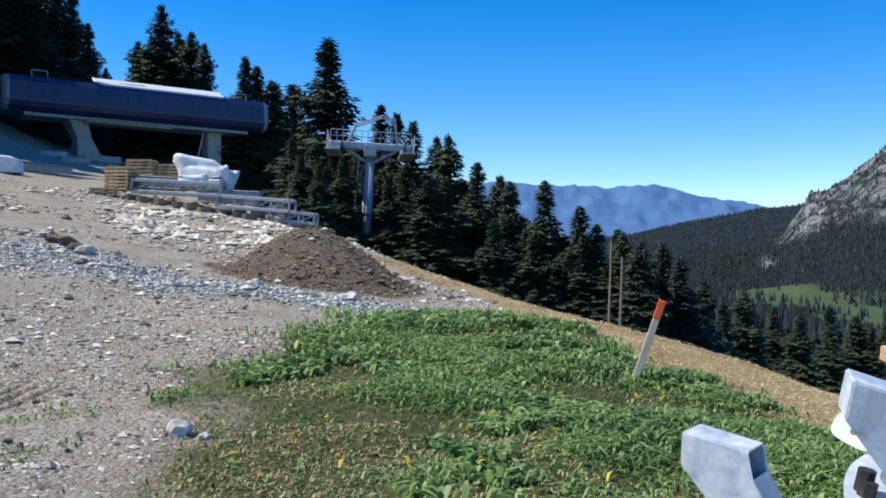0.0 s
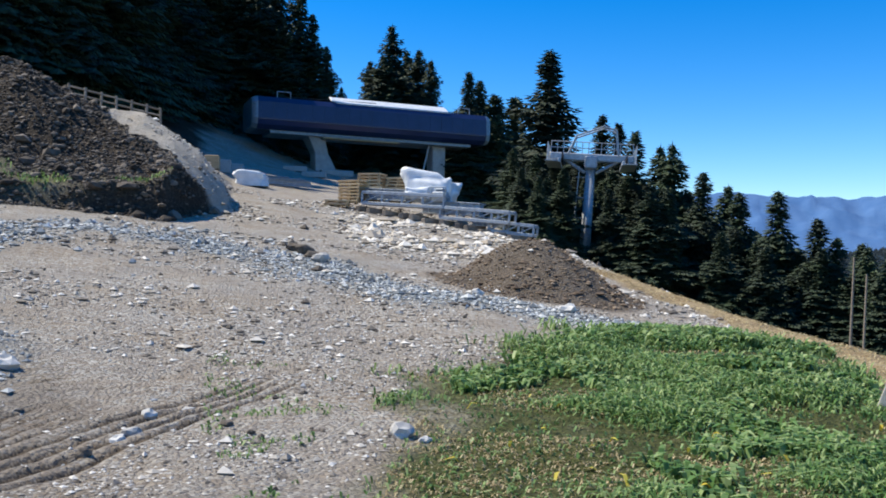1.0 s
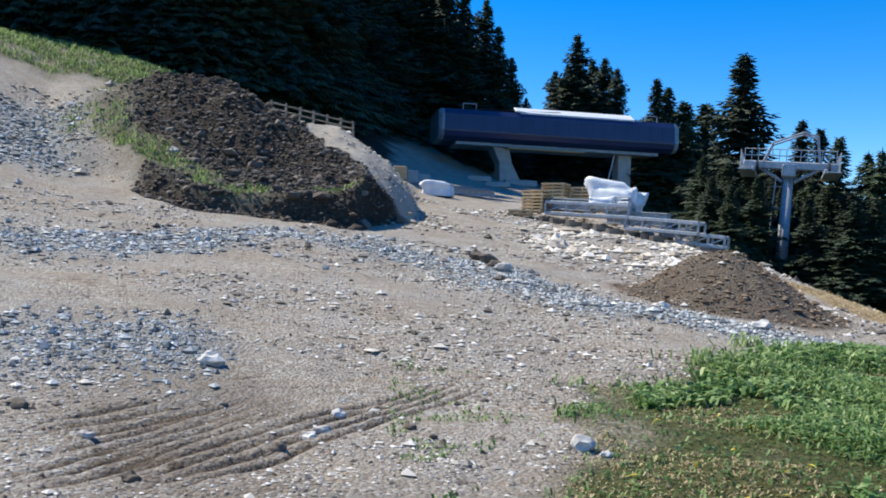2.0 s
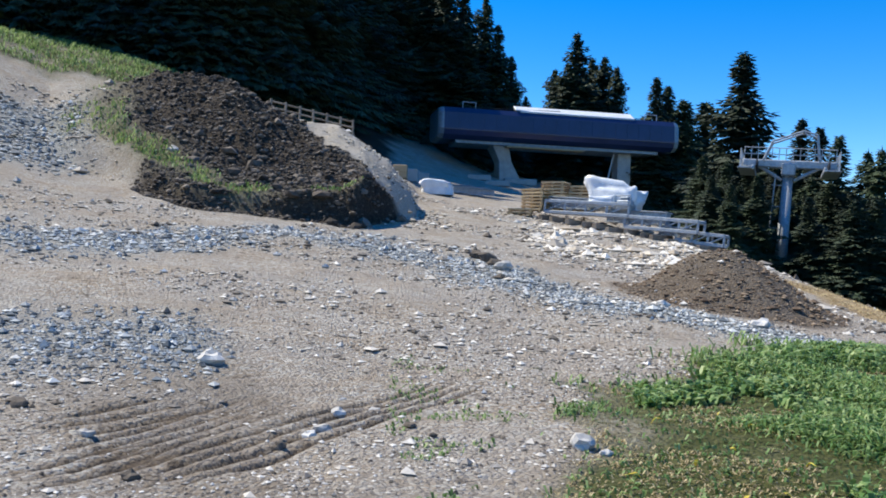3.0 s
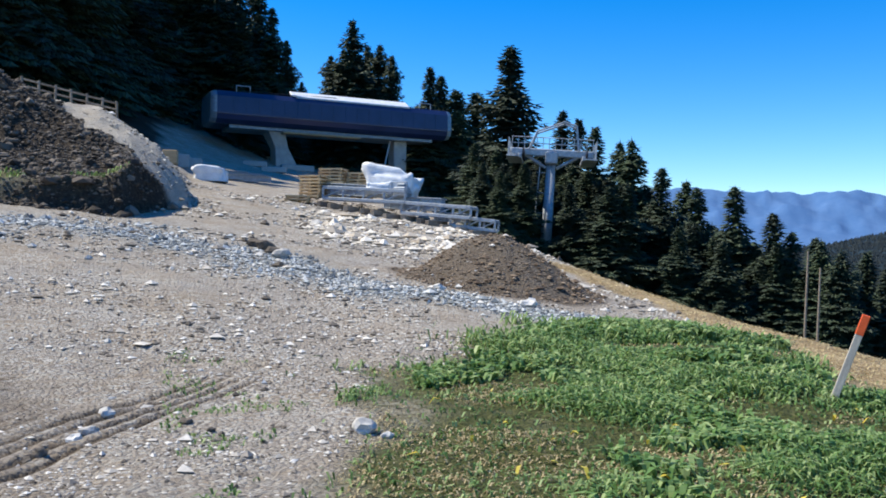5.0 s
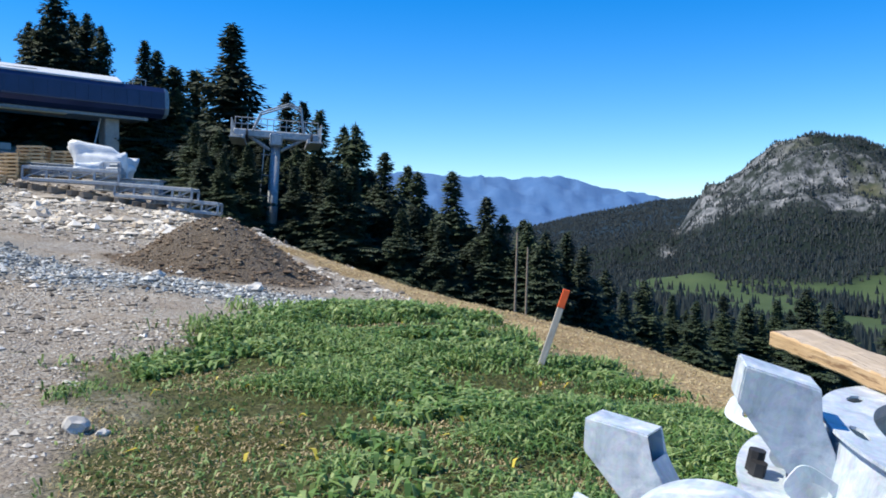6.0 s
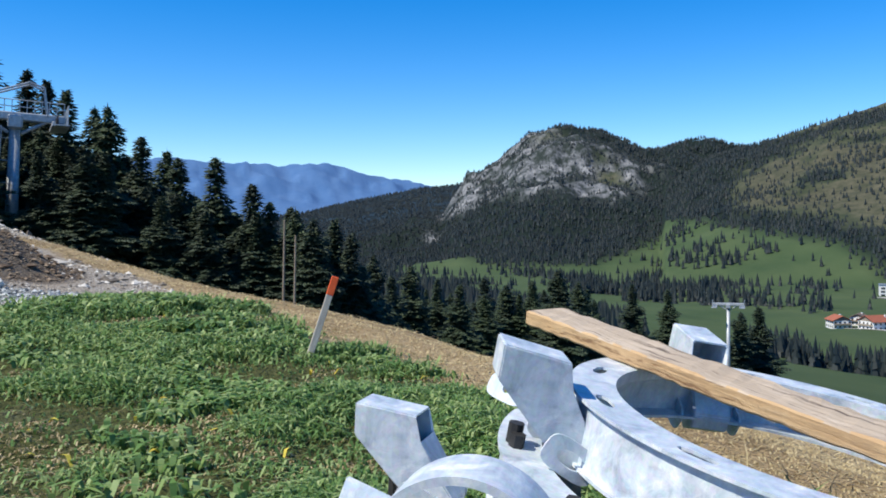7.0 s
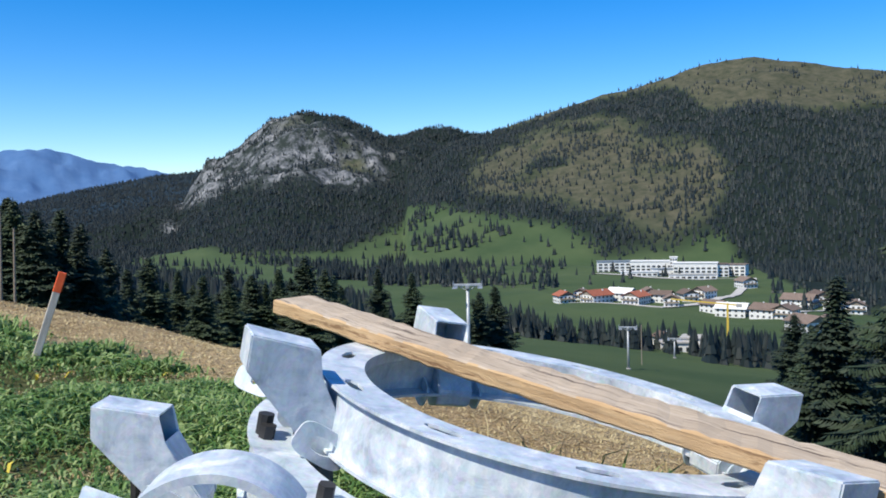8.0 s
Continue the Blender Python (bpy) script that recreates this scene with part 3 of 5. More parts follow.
# ------------------------------------------------------------------ trees
def spruce_crown(seed, tall=16.0, wide=2.7, bare=0.06, ragged=0.3, grain=0.7):
    """Whorls of drooping boughs, each bough a spine with side sprays of needles."""
    rng = np.random.default_rng(seed)
    V, F = [], []

    def spray(p, q, half, drop):
        side = np.cross(q - p, (0, 0, 1.0))
        side = side / (np.linalg.norm(side) + 1e-6) * half
        k = len(V)
        mid = p + (q - p) * 0.45
        V.extend([p, mid + side + (0, 0, -drop), q + (0, 0, -drop * 0.6), mid - side + (0, 0, -drop)])
        F.extend([(k, k + 1, k + 2), (k, k + 2, k + 3)])

    z = tall * bare
    while z < tall * 0.985:
        f = (z / tall - bare) / (1 - bare)
        reach = wide * (1 - f) ** 0.92 * (0.78 + 0.22 * math.sin(f * 23 + seed)) + 0.10
        count = max(4, int(5 + 5.5 * reach / wide + rng.random() * 2))
        turn0 = rng.random() * 6.3
        for c in range(count):
            a = turn0 + c * 6.283 / count + rng.normal(0, 0.2)
            L = reach * (1 + rng.normal(0, ragged * 0.55))
            if rng.random() < ragged * 0.2:
                L *= 0.5
            L = max(L, 0.12)
            lift = 0.32 * f - 0.30 * (1 - f) - 0.05
            dirn = np.array([math.cos(a), math.sin(a), 0.0])
            base = np.array([0, 0, z + rng.normal(0, 0.08)])
            steps = max(2, int(L / (0.42 * grain)))
            for s in range(steps):
                t0, t1 = s / steps, (s + 1) / steps
                p = base + dirn * L * t0 + np.array([0, 0, L * (lift * t0 - 0.16 * t0 ** 2 + (0.18 * t0 ** 3))])
                q = base + dirn * L * t1 + np.array([0, 0, L * (lift * t1 - 0.16 * t1 ** 2 + (0.18 * t1 ** 3))])
                w = (0.30 + 0.55 * math.sin(3.1 * min(t0 + 0.15, 1))) * min(0.95, L * 0.42)
                for sgn in (-1, 1):
                    side = np.array([-dirn[1], dirn[0], 0]) * sgn
                    tip = q + side * w * (0.8 + 0.5 * rng.random()) + dirn * 0.16 + np.array([0, 0, -0.12 - 0.22 * rng.random()])
                    spray(p, tip, (0.17 + 0.14 * rng.random()) * grain, 0.10 + 0.12 * rng.random())
            spray(base + dirn * L * 0.6 + (0, 0, L * 0.5 * lift), q + dirn * 0.22, 0.16, 0.05)
        z += tall * (0.015 + 0.010 * (1 - f)) * (0.8 + 0.4 * rng.random())
    for k in range(3):
        spray(np.array([0, 0, tall * 0.96]), np.array([0.04 * k, 0.03, tall * (1.0 - 0.01 * k)]), 0.05, 0.02)
    me = bpy.data.meshes.new("crown")
    me.from_pydata([tuple(v) for v in V], [], F)
    me.materials.append(MAT["needles"])
    return me


def make_spruce(seed, tall, wide, bare, ragged, label, grain=0.7):
    tree = thing("spruce", label, "spruce tree", group="spruces on the slope")
    bm = bmesh.new()
    last = Vector((0, 0, -1.5))
    rng = random.Random(seed)
    for i in range(1, 7):
        nxt = Vector((rng.uniform(-0.05, 0.05), rng.uniform(-0.05, 0.05), tall * i / 6.2))
        add_rod(bm, last, nxt, 0.24 * (1 - (i - 1) / 6.4), 0.24 * (1 - i / 6.4), 9)
        last = nxt
    part("trunk", bm, MAT["bark"], tree, "grey-brown bark")
    part("crown", spruce_crown(seed, tall, wide, bare, ragged, grain), MAT["needles"], tree, "dark green drooping boughs")
    return tree


SPRUCES = [
    make_spruce(11, 16, 5.0, 0.05, 0.30, "dark green spruce with drooping boughs, on the slope"),
    make_spruce(12, 16, 4.4, 0.06, 0.35, "slender dark spruce in the dense row of trees"),
    make_spruce(13, 16, 5.8, 0.04, 0.40, "broad ragged spruce with uneven boughs"),
    make_spruce(14, 16, 4.2, 0.12, 0.55, "thin old spruce with gaps between its boughs"),
    make_spruce(15, 16, 5.2, 0.03, 0.45, "full dark spruce reaching its boughs to the meadow", 0.36),
]
for k, t_ in enumerate(SPRUCES):
    t_.matrix_world = on_ground(*((33, 118), (31, 121), (36, 116), (29, 124), (38, 120))[k])
TREE_RNG = random.Random(5)


def plant(kind, az, d, top_el=None, tall=None, fat=1.0):
    """A copy of a spruce whose tip stands top_el degrees up as seen from the viewpoint, or tall metres high."""
    x, y = polar(az, d)
    z = float(height(x, y)) - 0.15
    if tall is None:
        tall = EYE + d * math.tan(radians(top_el)) - z
    s = tall / 16.0
    m = pose(x, y, z, TREE_RNG.uniform(-1.5, 1.5), TREE_RNG.uniform(-1.5, 1.5), TREE_RNG.uniform(0, 360)) @ Matrix.Diagonal((s * fat, s * fat, s, 1))
    return copy_thing(SPRUCES[kind], m)


# the row along the slope: the tallest by the lift tower, then falling away
ROW = ((8.08, 62, 13.6, 0, 1.3), (11.4, 104, 9.5, 1, 1.2), (12.8, 104, 11.7, 1, 1.1), (13.6, 101, 12.2, 1, 1.1),
       (4.82, 60, 9.5, 1, 1.15), (3.6, 58, 8.95, 1, 1.15), (2.7, 56, 8.45, 1, 1.2), (0.92, 57, 7.7, 2, 1.0), (0.0, 54, 7.8, 2, 1.0),
       (-1.5, 52, 5.9, 0, 1.15), (-2.99, 55, 5.2, 2, 1.1), (-4.1, 50, 4.65, 0, 1.2), (-6.0, 49, 4.7, 0, 1.2), (-8.25, 47, 3.0, 1, 1.3),
       (-9.6, 48, 1.9, 0, 1.2), (-10.5, 50, 1.5, 1, 1.2), (-11.4, 46, 1.5, 2, 1.0), (-12.4, 45, 0.9, 2, 1.1), (-13.5, 47, 0.75, 1, 1.2),
       (-14.55, 46, -0.1, 0, 1.1), (-15.9, 50, -1.5, 2, 1.0))
for az_, d_, el_, k_, f_ in ROW:
    plant(k_, az_, d_, el_, fat=f_ * 0.95)
# fillers between and before them
for i in range(84):
    az_ = 10.4 - i * 0.315
    cap = float(np.interp(az_, (-16, -13.5, -9.5, -6, -3, 0, 4.8, 10), (-2.2, -0.6, 0.8, 2.4, 3.5, 5.2, 6.6, 7.4)))
    plant(TREE_RNG.choice((0, 1, 2)), az_ + TREE_RNG.uniform(-0.2, 0.2), TREE_RNG.uniform(45, 62), cap - TREE_RNG.uniform(0, 1.7), fat=1.35)
# the wood behind the station and the bank, its tips out of sight
WOOD = ((18.54, 112, 15.0, 3, 1.1), (16.67, 114, 13.7, 2, 0.9), (15.75, 112, 13.0, 2, 0.8), (19.9, 115, 12.8, 2, 1.0), (17.6, 118, 13.5, 2, 1.0), (18.9, 110, 13.2, 2, 1.1),
        (21.7, 112, 11.0, 2, 0.9), (22.6, 110, 13.5, 0, 0.9), (23.6, 108, 15.4, 0, 0.9), (24.8, 112, 17.2, 2, 0.8), (26.2, 109, 18.4, 0, 0.9), (27.4, 106, 19.5, 2, 0.8), (25.4, 104, 15.0, 2, 1.0))
for az_, d_, el_, k_, f_ in WOOD:
    plant(k_, az_, d_, el_, fat=f_)
for i in range(64):
    az_ = 27.8 + i * 0.45
    plant(TREE_RNG.choice((0, 1, 2)), az_ + TREE_RNG.uniform(-0.5, 0.5), max(TREE_RNG.uniform(60, 86), float(np.interp(az_, (27, 30, 31.5, 34, 38, 42, 45, 48, 51, 56), (112, 108, 102, 92, 76, 71, 70, 73, 76, 78)))), tall=TREE_RNG.uniform(19, 25), fat=0.85)
for i in range(16):
    az_ = 10.5 + i * 1.1
    plant(TREE_RNG.choice((0, 2)), az_, TREE_RNG.uniform(108, 122), TREE_RNG.uniform(8.0, 11.0), fat=1.35)
# lower down the slope, beyond the brow
for az_, d_, el_, k_, f_ in ((-18.6, 120, -2.3, 2, 1.2), (-17.3, 112, -3.0, 0, 1.2), (-20.2, 130, -3.3, 1, 1.2), (-21.6, 118, -3.6, 0, 1.3), (-23.3, 140, -3.2, 0, 1.3),
                             (-24.8, 135, -3.6, 2, 1.3), (-26.4, 150, -3.4, 0, 1.2), (-28.2, 130, -2.6, 2, 1.2), (-29.4, 136, -3.4, 2, 1.1), (-39.4, 150, -5.2, 2, 1.2),
                             (-40.6, 155, -4.9, 0, 1.3), (-33.0, 190, -3.6, 1, 1.2), (-35.2, 205, -3.9, 0, 1.1), (-66.2, 34, 2.0, 4, 1.1), (-61.4, 42, -4.2, 0, 1.2), (-60.4, 60, -7.2, 2, 1.2), (-59.2, 90, -6.6, 2, 1.2)):
    plant(k_, az_, d_, el_, fat=f_)
for i in range(26):
    plant(TREE_RNG.choice((0, 1, 2)), -16.8 - i * 0.55, TREE_RNG.uniform(125, 210), TREE_RNG.uniform(-5.2, -3.4), fat=1.2)
# ------------------------------------------------------------------ lift station
def ends(az1, d1, az2, d2):
    """Pose with x running from the first place to the second, z of the first place's ground left at 0, and the length between."""
    x1, y1 = polar(az1, d1)
    x2, y2 = polar(az2, d2)
    return x1, y1, math.degrees(math.atan2(y2 - y1, x2 - x1)), math.hypot(x2 - x1, y2 - y1)


def build_station():
    x, y, turn, L = ends(27.4, 90, 11.85, 98)
    z0 = 14.72
    st = thing("chairlift_station", "chairlift station with navy cladding on two concrete columns", "lift station", pose(x, y, z0, 0, 0, turn))
    front, deep = 0.0, 6.2
    prof = [(0.9, -0.25), (0.25, 0.15), (0.0, 0.75), (0.1, 2.45), (0.5, 3.0), (deep - 0.5, 3.0), (deep - 0.1, 2.45), (deep, 0.75), (deep - 0.25, 0.15), (deep - 0.9, -0.25)]
    body = part("shell", extrude_profile(prof, L - 1.2, pose(0.6, 0, 0)), MAT["navy"], st, "dark navy sheet cladding")
    # rounded pale end caps
    for sx in (0, 1):
        bm = bmesh.new()
        rings = []
        for k in range(4):
            s = 1 - 0.10 * (k / 3) ** 2
            px = (0.6 - 0.2 * k) if sx == 0 else (L - 0.6 + 0.2 * k)
            rings.append([bm.verts.new((px, 3.1 + (yy - 3.1) * s, 1.35 + (zz - 1.35) * s)) for yy, zz in prof])
        for a, b in zip(rings, rings[1:]):
            for i in range(len(prof)):
                bm.faces.new((a[i], a[(i + 1) % len(prof)], b[(i + 1) % len(prof)], b[i]))
        bm.faces.new(rings[-1])
        bmesh.ops.recalc_face_normals(bm, faces=bm.faces)
        part("end_cap", bm, MAT["blue_sheet"], st, "grey-blue rounded end")
    # upright seams of the cladding sheets
    seam = mesh_of("seam", extrude_profile([(-0.03, 0.78), (0.07, 2.45), (0.14, 2.45), (0.04, 0.78)], 0.07), MAT["navy"])
    for i in range(19):
        part("seam", seam, None, body, m=pose(0.9 + i * (L - 3.0) / 18, 0, 0))
    lip = mesh_of("sill", extrude_profile([(-0.05, 0.62), (-0.06, 0.78), (0.02, 0.78), (0.03, 0.62)], L - 1.2), MAT["navy"])
    part("sill", lip, None, body, m=pose(0.6, 0, 0))
    part("floor_frame", box((L - 4, 4.0, 0.35), pose(L / 2, 3.1, -0.42), 0.05), MAT["blue_sheet"], st)
    part("walkway", box((L * 0.32, 1.1, 0.16), pose(L * 0.44, 1.0, -0.75), 0.03), MAT["pale_wood"], st, "pale walkway beneath the shell")
    part("skylight", box((L * 0.48, 1.6, 0.22), pose(L * 0.57, 1.1, 3.32, 28, 0, 0), 0.06), MAT["sheet"], st, "white roof panel")
    part("skylight", box((1.6, 1.3, 0.18), pose(L * 0.34, 1.0, 3.34, 26, 5, 0), 0.05), MAT["sheet"], st, "white roof panel")
    for px in (L * 0.10, L * 0.86):
        bm = bmesh.new()
        for q in (0, 1.4):
            add_rod(bm, (px + q, 1.0, 2.95), (px + q, 1.0, 3.75), 0.05)
        add_rod(bm, (px, 1.0, 3.72), (px + 1.4, 1.0, 3.72), 0.05)
        part("roof_rail", bm, MAT["steel"], st, "thin steel rail")
    add = bmesh.new()
    add_rod(add, (L * 0.12, 0.9, 3.15), (L * 0.5, 0.9, 3.4), 0.03)
    part("cable", add, MAT["black"], st)
    # columns: a broad splayed one and a square one
    zl = float(height(*polar(22.5, 93))) - z0
    bm = bmesh.new()
    lx = L * 0.272
    lows = [(lx - 0.2, 1.6, zl - 0.6), (lx + 2.6, 1.6, zl - 0.6), (lx + 2.6, 4.4, zl - 0.6), (lx - 0.2, 4.4, zl - 0.6)]
    mids = [(lx - 0.25, 1.9, zl + 2.2), (lx + 1.15, 1.9, zl + 2.2), (lx + 1.15, 4.1, zl + 2.2), (lx - 0.25, 4.1, zl + 2.2)]
    tops = [(lx - 1.1, 1.6, -0.5), (lx + 0.7, 1.6, -0.5), (lx + 0.7, 4.4, -0.5), (lx - 1.1, 4.4, -0.5)]
    rr = [[bm.verts.new(p) for p in ring] for ring in (lows, mids, tops)]
    for a, b in zip(rr, rr[1:]):
        for i in range(4):
            bm.faces.new((a[i], a[(i + 1) % 4], b[(i + 1) % 4], b[i]))
    bm.faces.new(rr[0][::-1])
    bm.faces.new(rr[-1])
    bmesh.ops.bevel(bm, geom=list(bm.edges), offset=0.08, segments=1, affect="EDGES")
    part("column", bm, MAT["concrete"], st, "splayed concrete column")
    zr = float(height(*polar(15.1, 96))) - z0
    part("column", box((1.5, 1.9, -0.4 - zr + 1.5), pose(L * 0.797, 3.1, (zr - 1.5 - 0.4) / 2), 0.08), MAT["concrete"], st, "square concrete column")
    part("strut", rod((L * 0.70, 2.4, zr + 0.2), (L * 0.755, 2.4, -0.4), 0.10), MAT["steel"], st)
    part("footing", box((3.6, 4.0, 0.7), pose(lx + 2.0, 3.0, zl + 0.05), 0.1), MAT["concrete"], st)
    return st


build_station()


# ------------------------------------------------------------------ lift towers
def lift_tower(m, tall, label, scale=1.0, detail=True):
    tw = thing("lift_tower", label, "lift tower", m, group="lift towers")
    part("pole", rod((0, 0, -1.5), (0, 0, tall), 0.36, 0.25, 16), MAT["steel"], tw, smooth=True)
    part("foot_plate", rod((0, 0, -0.4), (0, 0, 0.25), 0.75, 0.7, 12), MAT["concrete"], tw, "concrete footing")
    part("head", box((0.7, 1.0, 0.7), pose(0, 0, tall + 0.25), 0.08), MAT["steel"], tw)
    arm = part("crossarm", box((4.7, 0.42, 0.42), pose(0, 0, tall + 0.55), 0.05), MAT["steel"], tw)
    for sx in (-1, 1):
        part("arm_brace", rod((sx * 0.3, 0, tall - 0.3), (sx * 1.5, 0, tall + 0.4), 0.09), MAT["steel"], tw)
        # sheave battery: beam and wheels along the rope
        bat = part("sheave_battery", box((0.16, 3.6, 0.24), pose(sx * 1.75, 0, tall + 0.15), 0.03), MAT["steel"], tw)
        if detail:
            for k in range(6):
                part("sheave", rod((sx * 1.75 + 0.12, -1.5 + k * 0.6, tall + 0.38), (sx * 1.75 + 0.22, -1.5 + k * 0.6, tall + 0.38), 0.22, seg=12), MAT["black"], bat, "black rubber-lined wheel")
        # walkway with its rail
        part("walkway", box((0.7, 3.8, 0.06), pose(sx * 2.15, 0, tall + 0.1), 0.01), MAT["steel"], tw)
        bm = bmesh.new()
        for k in range(5):
            add_rod(bm, (sx * 2.4, -1.85 + k * 0.925, tall + 0.1), (sx * 2.4, -1.85 + k * 0.925, tall + 1.1), 0.03, seg=6)
        for zz in (0.6, 1.1):
            add_rod(bm, (sx * 2.4, -1.85, tall + zz), (sx * 2.4, 1.85, tall + zz), 0.028, seg=6)
        part("rail", bm, MAT["steel"], tw)
    if detail:
        # lifting frame over the head, leaning
        bm = bmesh.new()
        pts = [(-1.3, 0, tall + 0.7), (-0.9, 0, tall + 1.7), (0.6, 0, tall + 2.3), (1.3, 0, tall + 2.1), (1.5, 0, tall + 0.7)]
        for a, b in zip(pts, pts[1:]):
            for yy in (-0.45, 0.45):
                add_rod(bm, (a[0], yy, a[2]), (b[0], yy, b[2]), 0.05, seg=6)
        for p in pts:
            add_rod(bm, (p[0], -0.45, p[2]), (p[0], 0.45, p[2]), 0.04, seg=6)
        part("lifting_frame", bm, MAT["steel"], tw)
        bm = bmesh.new()
        for k in range(14):
            xx = -2.3 + k * 0.354
            add_rod(bm, (xx, 0.25, tall + 0.75), (xx, 0.25, tall + 1.45), 0.022, seg=5)
        for zz in (1.1, 1.45):
            add_rod(bm, (-2.35, 0.25, tall + zz), (2.35, 0.25, tall + zz), 0.025, seg=5)
        part("guard_rail", bm, MAT["steel"], tw)
        # ladder on standoffs
        bm = bmesh.new()
        for yy in (-0.22, 0.22):
            add_rod(bm, (-0.78, yy, 0.3), (-0.62, yy, tall), 0.03, seg=6)
        for k in range(int(tall / 0.35)):
            f = k / int(tall / 0.35)
            add_rod(bm, (-0.78 + 0.16 * f, -0.22, 0.3 + f * (tall - 0.4)), (-0.78 + 0.16 * f, 0.22, 0.3 + f * (tall - 0.4)), 0.02, seg=5)
        for k in range(5):
            zz = 0.8 + k * tall / 5.2
            add_rod(bm, (-0.78, 0, zz), (0, 0, zz), 0.025, seg=5)
        part("ladder", bm, MAT["steel"], tw)
    return tw


tx, ty = polar(5.72, 50)
tz = float(height(tx, ty))
lift_tower(pose(tx, ty, tz, 0, 3.0, 5.7), EYE + 50 * math.tan(radians(6.3)) - tz - 0.2, "galvanised steel lift tower with ladder and crossarm")
for az_, d_, top_, turn_ in ((-38.8, 145, -4.88, -40), (-49.15, 245, -7.72, -47), (-52.05, 330, -8.41, -50), (-50.0, 275, -7.54, 0)):
    tx, ty = polar(az_, d_)
    tz = float(height(tx, ty))
    tall_ = EYE + d_ * math.tan(radians(top_)) - tz
    if turn_:
        lift_tower(pose(tx, ty, tz, 0, 0, turn_), max(6.0, tall_ - 0.5), "pale grey lift tower on the green slope below", detail=False)
    else:
        single("pole", rod((0, 0, -1), (0, 0, tall_), 0.16, 0.12), MAT["old_wood"], "thin grey wooden pole on the meadow slope", "pole", pose(tx, ty, tz))


# ------------------------------------------------------------------ stack of steel parts, sheeted load and pallets
def truss(name, L, w, h, m, label, group="steel parts on the rubble"):
    t = thing(name, label, "steel frame", m, group)
    for yy in (0, w):
        for zz in (0, h):
            part("chord", box((L, 0.16, 0.16), pose(L / 2, yy, zz + 0.08), 0.015), MAT["steel"], t)
    n = max(3, int(L / 0.9))
    post = mesh_of("post", box((0.10, 0.08, h), pose(0, 0, h / 2 + 0.08)), MAT["steel"])
    brace = mesh_of("brace", rod((0, 0, 0.1), (L / n, 0, h + 0.05), 0.035, seg=6), MAT["steel"])
    cross = mesh_of("crosspiece", box((0.10, w, 0.10), pose(0, w / 2, h + 0.06)), MAT["steel"])
    for k in range(n + 1):
        for yy in (0, w):
            part("post", post, None, t, m=pose(k * L / n, yy, 0))
        part("crosspiece", cross, None, t, m=pose(k * L / n, 0, 0))
        if k < n:
            part("brace", brace, None, t, m=pose(k * L / n, 0, 0))
    return t


sx_, sy_, turn_, L_ = ends(20.6, 44.5, 8.9, 41)


def on_stack(u, v, dz=0.0, turn=0.0, lean=0.0):
    """A place u metres along the stack and v metres behind its front."""
    c, s = math.cos(radians(turn_)), math.sin(radians(turn_))
    x, y = sx_ + u * c - v * s, sy_ + u * s + v * c
    return pose(x, y, float(height(x, y)) + dz, 0, lean, turn_ + turn)


truss("steel_truss", 4.4, 0.8, 0.55, on_stack(0.3, 0.0, 0.35, 2, 3), "galvanised lattice beam resting on timber bearers")
truss("steel_truss", 3.6, 0.9, 0.5, on_stack(4.5, 0.2, 0.25, -2, 4), "galvanised lattice beam resting on timber bearers")
truss("steel_truss", 2.2, 0.8, 0.45, on_stack(7.0, 0.3, 0.1, 3, 6), "short galvanised lattice beam near the dirt heap")
for u, v, s, z in ((1.4, 0.9, (2.6, 0.7, 0.5), 0.65), (4.9, 0.9, (3.0, 0.9, 0.55), 0.55), (6.8, 1.0, (1.6, 0.8, 0.35), 0.35)):
    b = thing("steel_girder", "galvanised box girder lying on the stack", "girder", on_stack(u, v, z, 1.5, 3), "steel parts on the rubble")
    part("web", box((s[0], s[1] * 0.7, s[2]), pose(0, 0, s[2] / 2), 0.03), MAT["steel"], b)
    part("flange", box((s[0] + 0.1, s[1], 0.05), pose(0, 0, s[2] + 0.02), 0.01), MAT["steel"], b)
    part("flange", box((s[0] + 0.1, s[1], 0.05), pose(0, 0, -0.02), 0.01), MAT["steel"], b)
    for k in range(4):
        part("stiffener", box((0.04, s[1] * 0.95, s[2]), pose(-s[0] / 2 + (k + 0.5) * s[0] / 4, 0, s[2] / 2)), MAT["steel"], b)
# a winch-like block standing on the girders
wb = thing("drive_unit", "grey drive unit with a guard bar on the girders", "machine", on_stack(4.3, 0.7, 1.05))
part("housing", box((0.7, 0.7, 0.55), pose(0, 0, 0.28), 0.08), MAT["steel"], wb)
part("cap", box((0.45, 0.5, 0.18), pose(0.05, 0, 0.62), 0.06), MAT["blue_sheet"], wb)
bm = bmesh.new()
add_rod(bm, (-0.4, -0.3, 0), (-0.4, -0.3, 0.75), 0.03)
add_rod(bm, (0.4, -0.3, 0), (0.4, -0.3, 0.75), 0.03)
add_rod(bm, (-0.4, -0.3, 0.75), (0.4, -0.3, 0.75), 0.03)
part("guard_bar", bm, MAT["steel"], wb)
for k in range(12):
    single("timber_bearer", box((0.22, 1.9, 0.26), pose(0, 0, 0.08), 0.02), MAT["old_wood"], "weathered timber bearer under the steel parts", "timber",
           on_stack(0.4 + k * 0.74, 0.3, 0, TREE_RNG.uniform(-12, 12)), "bearers")


